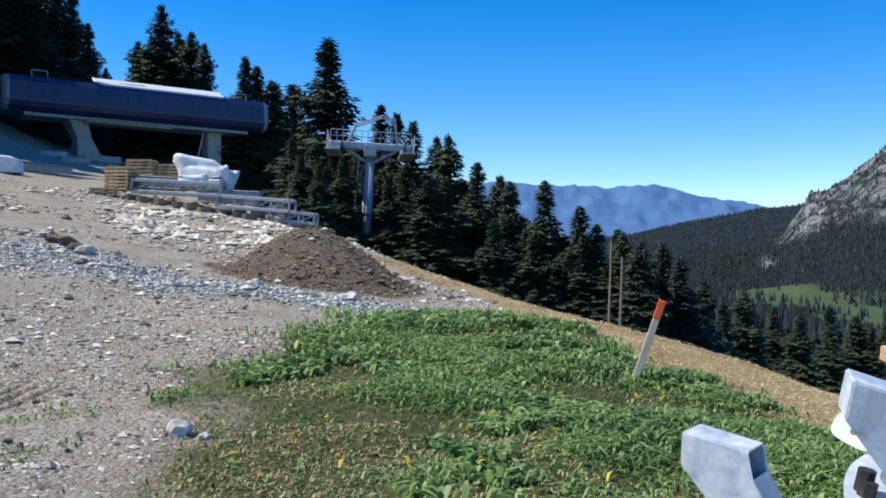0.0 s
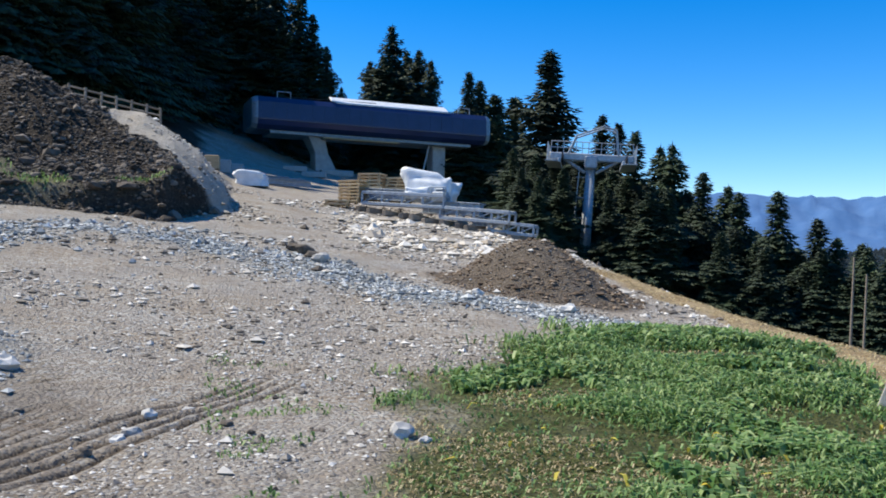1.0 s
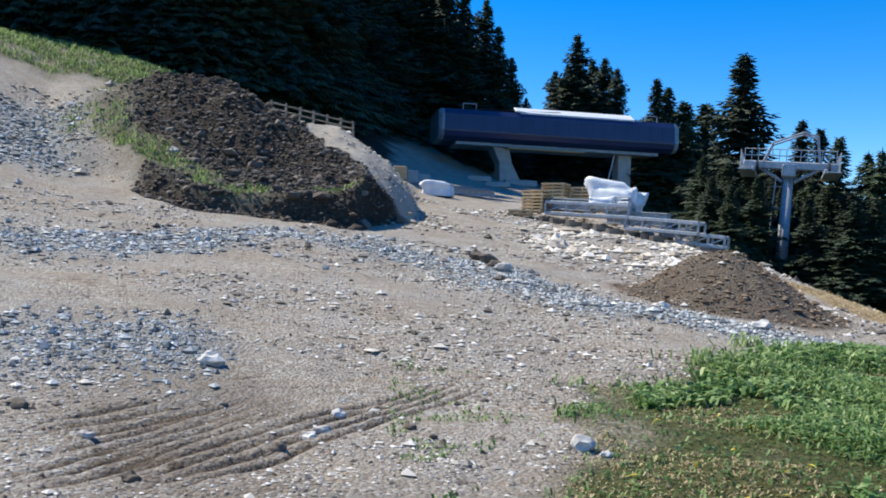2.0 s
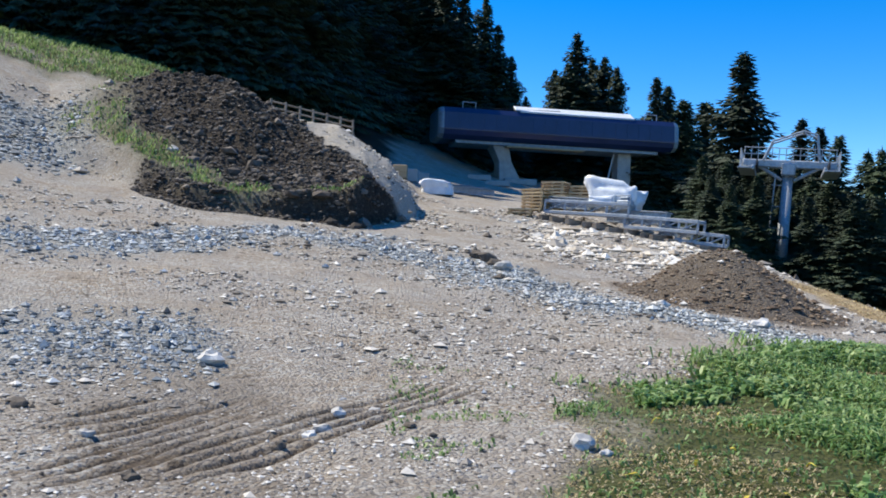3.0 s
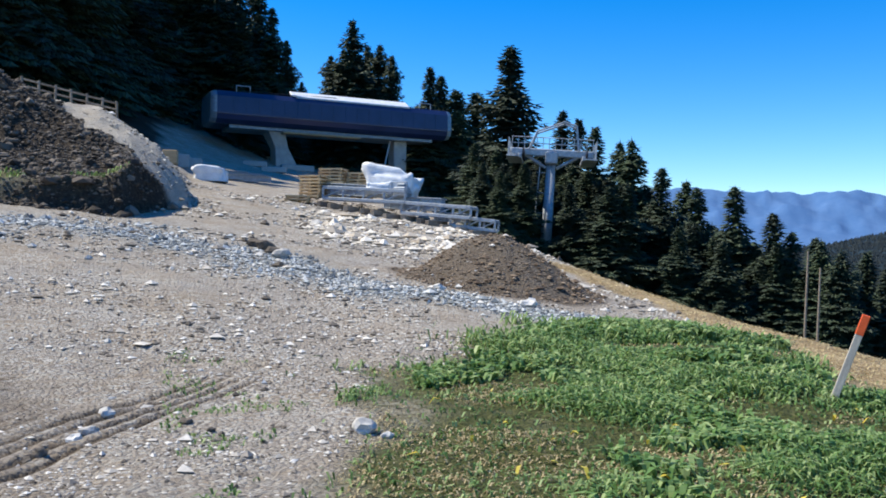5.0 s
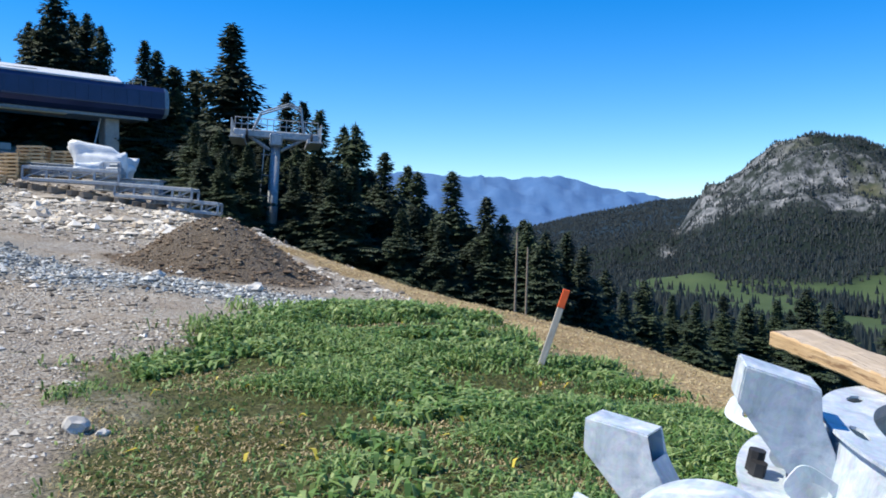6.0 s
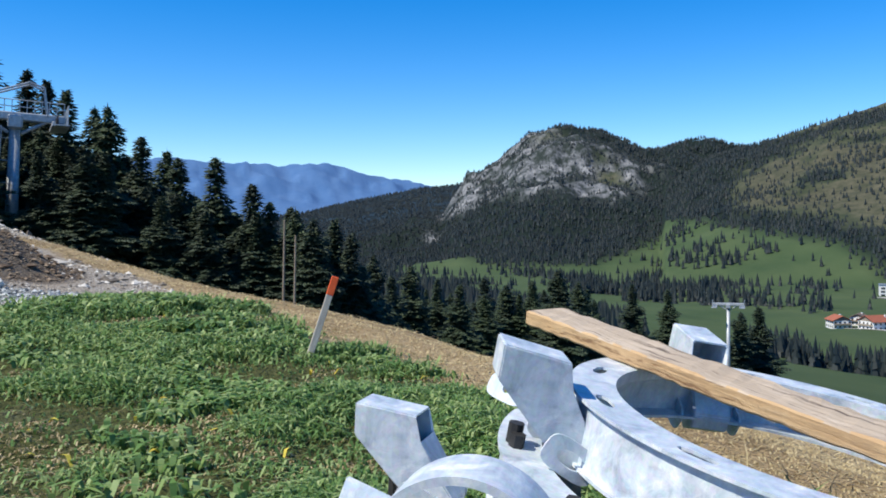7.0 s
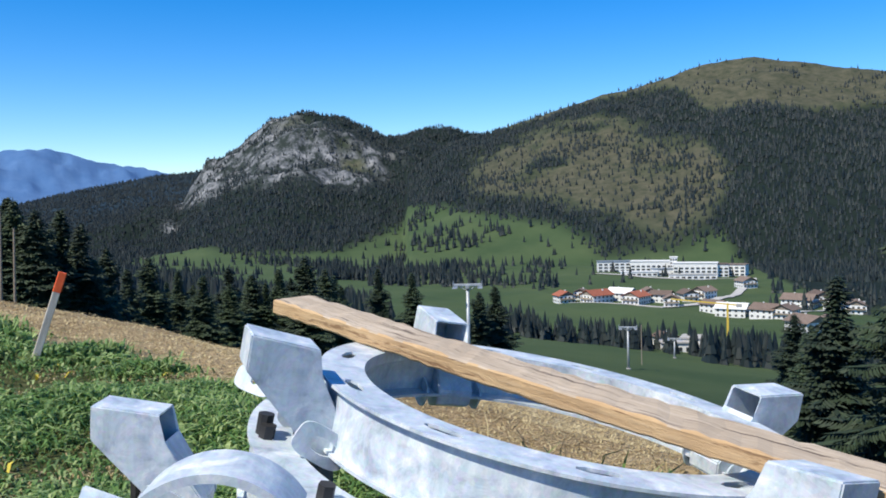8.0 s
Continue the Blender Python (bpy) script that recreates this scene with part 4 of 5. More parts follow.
def draped(seed, size, lumps, m, label, mat, name="sheeted_load", category="covered load"):
    """A load under sheeting: a lumpy dome with folds, flat at its foot."""
    bm = bmesh.new()
    bmesh.ops.create_icosphere(bm, subdivisions=4, radius=1)
    rng = random.Random(seed)
    bumps = [(Vector((rng.uniform(-1, 1), rng.uniform(-1, 1), rng.uniform(0, 1))).normalized(), rng.uniform(0.15, 0.4)) for _ in range(lumps)]
    for v in bm.verts:
        n = v.co.normalized()
        c = Vector([math.copysign(abs(q) ** 0.42, q) for q in n])
        r = 1 + sum(a * max(0, n.dot(b)) ** 10 for b, a in bumps) + 0.20 * noise.noise(n * 2.3 + Vector((0, seed, 0))) + 0.13 * noise.noise(n * 5 + Vector((seed, 0, 0))) + 0.05 * noise.noise(n * 13)
        v.co = Vector((c.x * size[0] / 2 * r, c.y * size[1] / 2 * r, max(-0.02, c.z * size[2] * r)))
    return single(name, bm, mat, label, category, m, smooth=True)


draped(3, (2.5, 1.7, 1.2), 7, on_stack(3.2, 1.9, 0.75, 4, 9), "load wrapped in white plastic sheeting behind the girders", MAT["sheet"])
draped(8, (1.3, 0.7, 0.5), 3, on_stack(3.1, 0.75, 1.0, 12), "small bundle wrapped in white plastic on the beams", MAT["sheet"], "wrapped_load", "bundle")
draped(5, (0.7, 0.6, 0.4), 3, on_stack(2.6, 1.9, 1.65), "white plastic bag on top of the load", MAT["sheet"], "plastic_bag", "bag")


def pallet(m, layers, label, wide=1.25):
    p = thing("pallet_stack", label, "pallets", m, "pallets")
    rng = random.Random(int(m.translation.x * 100))
    board = mesh_of("board", box((wide, 0.16, 0.085)), MAT["pale_wood"])
    block = mesh_of("block", box((0.14, 0.12, 0.10)), MAT["pale_wood"])
    for k in range(layers):
        z, dx = 0.06 + k * 0.17, rng.uniform(-0.06, 0.06)
        for j in range(5):
            part("board", board, None, p, m=pose(dx, -0.42 + j * 0.21, z + 0.06))
        for bx in (-0.5, 0, 0.5):
            for by in (-0.4, 0.4):
                part("block", block, None, p, m=pose(dx + bx * wide / 1.2, by, z))
    return p


pallet(on_stack(0.3, 1.2, 0.35, 6), 9, "stack of pale wooden pallets beside the sheeted load")
pallet(on_stack(-0.4, 0.4, 0.25, -4), 7, "stack of pale wooden pallets beside the sheeted load")
pallet(on_stack(1.5, 1.9, 0.45, 14), 8, "stack of pale wooden pallets beside the sheeted load")
pallet(on_stack(-0.9, -0.4, 0.0, 25), 2, "low pallet lying on the white rubble")

# beyond the bank: wrapped bundles, blocks and dark steel
draped(21, (1.9, 1.3, 0.7), 5, on_ground(27.3, 54, 20), "bundle wrapped in white and blue plastic on the track", MAT["sheet"], "wrapped_load", "bundle")
for az_, d_, s_, mt, lb in ((29.2, 60, (1.2, 1.0, 0.9), "concrete", "pale concrete block standing by the track"), (28.5, 62, (1.4, 1.0, 0.8), "concrete", "pale concrete block standing by the track"),
                            (29.8, 58, (0.9, 0.9, 0.9), "pale_wood", "yellowish wooden crate standing by the track")):
    single("crate" if mt == "pale_wood" else "concrete_block", box(s_, pose(0, 0, s_[2] / 2 - 0.05), 0.04), MAT[mt], lb, "block" if mt == "concrete" else "crate", on_ground(az_, d_, 24))
for k in range(6):
    g = thing("steel_section", "dark grey-blue steel section lying by the track", "steel section", on_ground(25.6 + 0.28 * k, 58 + (k % 3) * 0.9, 10 + 4 * k), "sections by the track")
    part("web", box((4.2, 0.08, 0.3), pose(0, 0, 0.2)), MAT["blue_sheet"], g)
    for zz in (0.05, 0.36):
        part("flange", box((4.2, 0.32, 0.05), pose(0, 0, zz)), MAT["blue_sheet"], g)
for az_, d_ in ((23.4, 80), (24.6, 84)):
    single("concrete_block", box((2.2, 0.8, 0.5), pose(0, 0, 0.22), 0.05), MAT["concrete"], "pale concrete slab lying near the station", "block", on_ground(az_, d_, 18))

# fence on the bank
fx, fy, ft, fl = ends(38.3, 47, 33.0, 49)
fence = thing("fence", "weathered wooden rail fence along the bank", "fence")
pm = mesh_of("post", box((0.10, 0.10, 0.95), pose(0, 0, 0.3), 0.01), MAT["old_wood"])
zs = []
for k in range(7):
    c, s = math.cos(radians(ft)), math.sin(radians(ft))
    px, py = fx + fl * k / 6 * c, fy + fl * k / 6 * s
    zs.append((px, py, EYE + math.hypot(px, py) * math.tan(radians(9.95 - 0.17 * k)) - 0.75))
    part("post", pm, None, fence, m=pose(px, py, zs[-1][2], 0, 2 * (k % 3 - 1), ft))
for a, b in zip(zs, zs[1:]):
    for h in (0.32, 0.64):
        bm = rod((a[0], a[1], a[2] + h), (b[0], b[1], b[2] + h + 0.02), 0.05, 0.045, 6)
        part("rail", bm, MAT["old_wood"], fence)

# ------------------------------------------------------------------ marker stake and bare poles
px, py = polar(-12.1, 10.0)
pz = float(height(px, py))
stake = thing("marker_stake", "leaning weathered wooden stake with an orange tip", "stake", pose(px, py, pz + 0.14, 0, 18.5, -12))
bm = bmesh.new()
add_box(bm, (0.075, 0.055, 1.55), pose(0, 0, 0.06), 0.006)
part("shaft", bm, MAT["stake"], stake)
part("painted_tip", box((0.081, 0.061, 0.22), pose(0, 0, 0.73), 0.006), MAT["orange"], stake, "orange painted tip")
for az_, d_, t_, h_ in ((-10.2, 30, 0.6, 3.2), (-10.9, 31, -0.4, 2.6)):
    x_, y_ = polar(az_, d_)
    z_ = float(height(x_, y_))
    single("bare_pole", rod((0, 0, -0.5), (0.04, 0.02, EYE + d_ * math.tan(radians(t_)) - z_), 0.05, 0.03, 7), MAT["old_wood"], "thin bare wooden pole before the spruces", "pole", pose(x_, y_, z_, 0, 1, 0), "bare poles")
# ------------------------------------------------------------------ steel wheel parts and plank beside the viewpoint
def ring_section(radius, profile, seg, a0=0.0, a1=360.0):
    """A profile in (outward, up) swept round z."""
    bm = bmesh.new()
    full = abs(a1 - a0 - 360) < 0.01
    n = seg if full else seg + 1
    rows = []
    for k in range(n):
        a = radians(a0 + (a1 - a0) * k / seg)
        rows.append([bm.verts.new(((radius + o) * math.cos(a), (radius + o) * math.sin(a), z)) for o, z in profile])
    m = len(profile)
    for k in range(seg):
        p, q = rows[k], rows[(k + 1) % n]
        for i in range(m):
            bm.faces.new((p[i], p[(i + 1) % m], q[(i + 1) % m], q[i]))
    if not full:
        bm.faces.new(rows[0][::-1])
        bm.faces.new(rows[-1])
    bmesh.ops.recalc_face_normals(bm, faces=bm.faces)
    return bm


def slotted_flange(radius, width, z, thick, slots):
    """A flat ring with oval slots cut right through it."""
    bm = bmesh.new()
    per = 14                      # steps between slot middles
    seg = slots * per
    lanes = (0.0, 0.36, 0.64, 1.0)
    grid = {}
    for k in range(seg):
        for j, f in enumerate(lanes):
            a = radians(360 * k / seg)
            for s, zz in enumerate((z, z - thick)):
                ph = k % per
                ff = f
                if j in (1, 2) and ph in (6, 10):
                    ff = 0.5 + (f - 0.5) * 0.45
                r = radius - width / 2 + width * ff
                grid[k, j, s] = bm.verts.new((r * math.cos(a), r * math.sin(a), zz))
    for k in range(seg):
        q = (k + 1) % seg
        hole = (k % per) in (6, 7, 8, 9)
        for j in range(3):
            if hole and j == 1:
                continue
            bm.faces.new((grid[k, j, 0], grid[k, j + 1, 0], grid[q, j + 1, 0], grid[q, j, 0]))
            bm.faces.new((grid[k, j, 1], grid[q, j, 1], grid[q, j + 1, 1], grid[k, j + 1, 1]))
        for j in (0, 3):
            bm.faces.new((grid[k, j, 0], grid[q, j, 0], grid[q, j, 1], grid[k, j, 1]))
        if hole:
            for j in (1, 2):
                bm.faces.new((grid[k, j, 0], grid[q, j, 0], grid[q, j, 1], grid[k, j, 1]))
            if k % per == 6:
                bm.faces.new((grid[k, 1, 0], grid[k, 2, 0], grid[k, 2, 1], grid[k, 1, 1]))
            if k % per == 9:
                bm.faces.new((grid[q, 1, 0], grid[q, 2, 0], grid[q, 2, 1], grid[q, 1, 1]))
    bmesh.ops.recalc_face_normals(bm, faces=bm.faces)
    return bm


def holed_plate(L, H, thick, hole):
    """A plate with rounded ends in the x-z plane with an oval window."""
    bm = bmesh.new()
    n = 24
    rings = []
    for y in (-thick / 2, thick / 2):
        o, i_ = [], []
        for k in range(n):
            a = 2 * math.pi * k / n
            c, s = math.cos(a), math.sin(a)
            o.append(bm.verts.new((math.copysign(abs(c) ** 0.55, c) * L / 2, y, math.copysign(abs(s) ** 0.55, s) * H / 2)))
            i_.append(bm.verts.new((c * hole[0] / 2, y, s * hole[1] / 2)))
        rings.append((o, i_))
    for k in range(n):
        q = (k + 1) % n
        for o, i_ in rings:
            bm.faces.new((o[k], o[q], i_[q], i_[k]))
        for w in (0, 1):
            bm.faces.new((rings[0][w][k], rings[0][w][q], rings[1][w][q], rings[1][w][k]))
    bmesh.ops.recalc_face_normals(bm, faces=bm.faces)
    return bm


WHEEL_D, WHEEL_AZ, WHEEL_R = 3.576, -44.7, 0.98
wx, wy = polar(WHEEL_AZ, WHEEL_D)
WHEEL = pose(wx, wy, 0.814) @ pose(0, 0, 0, 0, 0, WHEEL_AZ) @ pose(0, 0, 0, 0, 12.1, 0)
wheel = thing("steel_wheel_rim", "galvanised steel wheel rim with upright brackets, lying stacked", "wheel rim", WHEEL)
part("top_flange", slotted_flange(WHEEL_R - 0.08, 0.18, 0.0, 0.012, 11), MAT["galv"], wheel, m=pose(0, 0, 0, 0, 0, -2.9))
part("web", ring_section(WHEEL_R - 0.025, [(0.006, -0.004), (0.006, -0.235), (-0.006, -0.235), (-0.006, -0.004)], 96), MAT["galv"], wheel, smooth=False)
part("bottom_flange", ring_section(WHEEL_R - 0.06, [(0.06, -0.235), (0.06, -0.247), (-0.07, -0.247), (-0.07, -0.235)], 96), MAT["galv"], wheel)
part("inner_lip", ring_section(WHEEL_R - 0.165, [(0.005, -0.004), (0.005, -0.05), (-0.005, -0.05), (-0.005, -0.004)], 96), MAT["galv"], wheel)


ARM = ((0.0, 0.0), (0.25, -0.03), (0.275, -0.13), (0.35, -0.25), (0.42, -0.35), (0.41, -0.42), (0.33, -0.45), (0.16, -0.29), (0.0, -0.13))


def folded_arm(depth, wall=0.008, mouth=1):
    """A hollow arm folded from sheet: two side plates joined by walls along the outline, one edge left open as a mouth."""
    bm = bmesh.new()
    n = len(ARM)
    p = [bm.verts.new((u, -depth / 2, v)) for u, v in ARM]
    q = [bm.verts.new((u, depth / 2, v)) for u, v in ARM]
    bm.faces.new(p)
    bm.faces.new(q[::-1])
    for i in range(n):
        if i != mouth:
            bm.faces.new((p[i], p[(i + 1) % n], q[(i + 1) % n], q[i]))
    bmesh.ops.recalc_face_normals(bm, faces=bm.faces)
    bmesh.ops.bevel(bm, geom=[e for e in bm.edges if len(e.link_faces) == 2], offset=0.006, segments=2, affect="EDGES")
    bmesh.ops.solidify(bm, geom=list(bm.faces), thickness=wall)
    return bm


def bracket_at(parent, m):
    """A folded hollow arm with its two eyed gussets and a bolt, at a place of its parent."""
    br = part("bracket", folded_arm(0.19), MAT["galv"], parent, "folded hollow sheet bracket", m=m)
    for side in (0.15, -0.15):
        part("gusset", holed_plate(0.22, 0.13, 0.01, (0.12, 0.06)), MAT["galv"], br, m=pose(0.30, side, -0.36, 0, 25, 0))
    part("bolt", rod((0.13, 0.06, -0.40), (0.13, 0.06, -0.32), 0.03, seg=8), MAT["black"], br, "black bolt head")
    return br


def bracket(parent, angle, reach, z):
    """A folded arm that stands out from the rim at an angle, its mouth towards the hub."""
    a = radians(angle)
    return bracket_at(parent, pose(reach * math.cos(a), reach * math.sin(a), z, 0, 0, angle + 180))


# angles count from the wheel's own x axis, which points to the viewer's right
for ang, up_by, reach_ in ((208, 0.15, 1.30), (124, 0.13, 1.27), (31, 0.15, 1.23), (-50, 0.17, 1.30)):
    bracket(wheel, ang, reach_, up_by)

# a second rim below, shifted
W2 = pose(wx - 0.28, wy + 0.08, 0.60) @ pose(0, 0, 0, 0, 0, WHEEL_AZ) @ pose(0, 0, 0, 2, 14.0, 0)
rim2 = thing("steel_wheel_rim", "lower galvanised steel wheel rim under the first", "wheel rim", W2)
part("top_flange", ring_section(WHEEL_R - 0.08, [(0.085, 0.0), (0.085, -0.012), (-0.085, -0.012), (-0.085, 0.0)], 48, 150, 318), MAT["galv"], rim2)
part("web", ring_section(WHEEL_R - 0.025, [(0.006, -0.012), (0.006, -0.235), (-0.006, -0.235), (-0.006, -0.012)], 48, 150, 318), MAT["galv"], rim2)
part("bottom_flange", ring_section(WHEEL_R - 0.06, [(0.06, -0.235), (0.06, -0.247), (-0.07, -0.247), (-0.07, -0.235)], 48, 150, 318), MAT["galv"], rim2)
part("lug", holed_plate(0.20, 0.11, 0.012, (0.035, 0.035)), MAT["galv"], rim2, "small plate with one hole", m=pose(1.06 * math.cos(radians(176)), 1.06 * math.sin(radians(176)), 0.05, -20, 0, -20))
for k in range(3):
    part("bolt", rod((0, 0, 0), (0, 0, 0.05), 0.03, seg=6), MAT["black"], rim2, "black bolt head", m=pose(0.92 * math.cos(radians(205 + 32 * k)), 0.92 * math.sin(radians(205 + 32 * k)), 0.0))
for az_, d_, z_, lean_, tip_, turn_b in ((-15.4, 3.1, 1.0, 0, 3, -36), (-14.2, 2.72, 0.80, -40, 18, -25)):
    bracket_at(rim2, W2.inverted() @ pose(*polar(az_, d_), z_, lean_, tip_, turn_b) @ Matrix.Scale(0.88, 4))
single("curved_strip", ring_section(0.27, [(0.005, 0.0), (0.005, 0.24), (-0.02, 0.24), (-0.02, 0.232), (-0.005, 0.232), (-0.005, 0.008), (-0.02, 0.008), (-0.02, 0.0)], 28, 42, 176), MAT["galv"], "bent galvanised channel strip leaning on the stack", "steel strip",
       pose(*polar(-22.6, 2.55), 0.66, 90, 12, -34))

# plank lying across the rim
ax_, ay_ = polar(-27.3, 4.5)
bx_, by_ = polar(-55.1, 3.1)
pa, rest = Vector((ax_, ay_, 1.6 - 4.5 * math.tan(radians(5.75)))), Vector((bx_, by_, 1.6 - 3.1 * math.tan(radians(14.4))))
pb = pa + (rest - pa) * 1.36
along = (pb - pa).normalized()
side_ = Vector((0, 0, 1)).cross(along).normalized()
up_ = along.cross(side_)
PL = (pb - pa).length
pm = Matrix((along, side_, up_)).transposed().to_4x4()
pm.translation = pa
bm = bmesh.new()
nseg = 60
rows = []
rng = random.Random(4)
for k in range(nseg + 1):
    x = PL * k / nseg
    w = 0.12 + 0.003 * math.sin(k * 1.7)
    sag = -0.012 * math.sin(math.pi * k / nseg)
    e = [rng.uniform(-0.005, 0.005) for _ in range(4)]
    c = 0.008
    rows.append([bm.verts.new((x, yy, zz + sag)) for yy, zz in ((-w + c, -0.036 + e[0]), (w - c, -0.036), (w, -0.036 + c), (w, 0.036 - c + e[1]), (w - c, 0.036 + e[2]), (0.02, 0.038 + e[1]), (-w + c, 0.036 + e[3]), (-w, 0.036 - c), (-w + 0.002, -0.036 + c + e[0]))])
for p, q in zip(rows, rows[1:]):
    for i in range(9):
        bm.faces.new((p[i], p[(i + 1) % 9], q[(i + 1) % 9], q[i]))
bm.faces.new(rows[0][::-1])
bm.faces.new(rows[-1])
bmesh.ops.recalc_face_normals(bm, faces=bm.faces)
plank = single("wooden_plank", bm, MAT["plank"], "thick sawn wooden plank lying across the steel rim", "plank", pm)
# faces that point upwards take the greyer timber
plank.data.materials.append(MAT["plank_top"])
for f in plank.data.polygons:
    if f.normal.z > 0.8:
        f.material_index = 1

# boards and sheet lying inside the rim, and a dark rod added for its shade
for az_, d_, L_, t_, lab in ((-40.5, 4.05, 0.9, 12, "short pale board on the ground inside the rim"), (-43.5, 3.75, 0.7, -8, "short pale board on the ground inside the rim")):
    x_, y_ = polar(az_, d_)
    single("board", box((L_, 0.2, 0.05), None, 0.006), MAT["plank_top"], lab, "board", pose(x_, y_, float(height(x_, y_)) + 0.33, 0, 4, WHEEL_AZ + t_), "boards inside the rim")
x_, y_ = polar(-46.0, 3.3)
draped(41, (0.9, 0.5, 0.16), 4, pose(x_, y_, float(height(x_, y_)) + 0.1, 0, 0, WHEEL_AZ + 10), "crumpled white sheet under the steel rim", MAT["sheet"], "plastic_sheet", "sheet")
single("black_pipe", rod((-0.55, 0, 0), (0.55, 0, 0), 0.07, seg=14), MAT["black"], "dark rod added to stand in for shade inside the steel rim", "pipe", pose(*polar(-42, 3.62), float(height(*polar(-42, 3.62))) + 0.42, 0, 5, WHEEL_AZ + 8))

# timber blocks that carry the rims
for m_, r_, low_, angles in ((WHEEL, WHEEL_R - 0.06, -0.247, (20, 250, 330)), (W2, WHEEL_R - 0.06, -0.247, (160, 205, 300))):
    for a_ in angles:
        p_ = m_ @ Vector((r_ * math.cos(radians(a_)), r_ * math.sin(radians(a_)), low_))
        g_ = float(height(p_.x, p_.y)) - 0.05
        tall_b = p_.z - 0.015 - g_
        single("timber_block", box((0.22, 0.18, tall_b), pose(0, 0, tall_b / 2), 0.012), MAT["old_wood"], "weathered timber block carrying the steel rims", "timber",
               pose(p_.x, p_.y, g_, 0, 0, WHEEL_AZ + a_), "timber blocks")
# ------------------------------------------------------------------ woods and trees of the valley and the hills
def conifers(n, seed, d0, d1, az0, az1, chance, tall, name, label, tiers=((0.06, 0.72, 0.19), (0.38, 1.0, 0.12))):
    """Many small conifers in one mesh: two ragged tiers each, set where chance(x, y, az, d) allows."""
    rng = np.random.default_rng(seed)
    d = np.sqrt(rng.uniform(d0 ** 2, d1 ** 2, n))
    az = rng.uniform(az0, az1, n)
    x, y = -d * np.sin(np.radians(az)), d * np.cos(np.radians(az))
    keep = rng.random(n) < chance(x, y, az, d)
    x, y, d = x[keep], y[keep], d[keep]
    n = len(x)
    z = height(x, y) - 0.4
    h = rng.uniform(*tall, n)
    V, F = [], []
    ang = np.linspace(0, 2 * np.pi, 7)[:6]
    for base, top, rad in tiers:
        off = rng.uniform(0, 6, (n, 1))
        r = h[:, None] * rad * rng.uniform(0.65, 1.25, (n, 6))
        rx, ry = x[:, None] + r * np.cos(ang + off), y[:, None] + r * np.sin(ang + off)
        rz = z[:, None] + h[:, None] * (base + rng.uniform(-0.06, 0.06, (n, 6)))
        ring = np.stack([rx, ry, rz], -1)
        tip = np.stack([x + rng.normal(0, 0.2, n), y, z + h * top], -1)[:, None]
        start = len(V) and sum(len(v) for v in V)
        block = np.concatenate([ring, tip], 1).reshape(-1, 3)
        k0 = start + np.arange(n)[:, None] * 7
        i = np.arange(6)
        F.append(np.stack([k0 + i, k0 + (i + 1) % 6, np.broadcast_to(k0 + 6, (n, 6))], -1).reshape(-1, 3))
        V.append(block)
    me = bpy.data.meshes.new(name)
    me.from_pydata(np.concatenate(V).tolist(), [], np.concatenate(F).tolist())
    me.materials.append(MAT["far_needles"])
    return tagged(new(name, me), label, "trees", kind="stuff")


def hill_chance(x, y, az, d):
    za, zb, zc = zones(x, y)
    wood, rock, scrub = zb[:, 1], zb[:, 2], 1 - zb[:, 3]
    clump = sstep(0.1, 0.5, fbm(x / 70, y / 70, 3, 91))
    p = 0.97 * wood * (1 - rock) + rock * (0.10 + 0.45 * sstep(0.0, 0.4, fbm(x / 38, y / 38, 3, 92)))
    open_top = np.clip(scrub * 1.2, 0, 1)
    p = p * (1 - open_top)
    high = d > np.interp(az, (-64, -54, -48), (1640, 1700, 1900))
    p = np.maximum(p, open_top * np.where(high, 0.02 + 0.16 * clump, 0.16 + 0.30 * clump))
    return p * (1 - sstep(3050, 3150, d))


def pasture_chance(x, y, az, d):
    zb = zones(x, y)[1]
    clump = sstep(0.1, 0.5, fbm(x / 70, y / 70, 3, 91))
    return (1 - zb[:, 1]) * zb[:, 3] * sstep(860, 1010, d) * (0.03 + 0.45 * clump) * (1 - zb[:, 2]) * (d < 1640)


def valley_chance(x, y, az, d):
    e = fbm(x / 45, y / 45, 3, 95)
    p = sstep(-34, -29, -az) * 0
    p = np.where((az > -32 + 2 * e) & (d > 150) & (d < 640 + 120 * e), 0.9, p)
    p = np.where((az < -40) & (az > -52.5) & (np.abs(d - 430 - 6 * (az + 46)) < 34 + 10 * e), 0.95, p)
    p = np.where((az < -53) & (np.abs(d - 370) < 45 + 14 * e), 0.85, p)
    p = np.where((az < -29) & (az > -38) & (np.abs(d - 930 - 10 * (az + 33)) < 60 + 40 * e), 0.8, p)
    p = np.where((az < -37) & (az > -49) & (np.abs(d - 800) < 14), 0.7, p)
    p = np.where((az < -33) & (d > 560) & (d < 1100) & (e > 0.55), 0.35, p)
    clear = np.abs(az + 51) < 6.5
    return np.where(clear & (d > 560) & (d < 1180), np.minimum(p, 0.02), p)


conifers(150000, 31, 820, 3150, -68, -8, hill_chance, (5, 10), "hill_wood", "dense dark conifer wood covering the hills and mountain", ((0.04, 1.0, 0.24),))
conifers(16000, 33, 860, 1640, -68, -14, pasture_chance, (9, 16), "pasture_trees", "single dark conifers and clumps on the green pasture")
conifers(17000, 32, 230, 1150, -68, -13, valley_chance, (9, 15), "valley_wood", "dark conifer belts between the green valley meadows", ((0.03, 0.55, 0.19), (0.26, 0.78, 0.15), (0.5, 1.0, 0.10)))


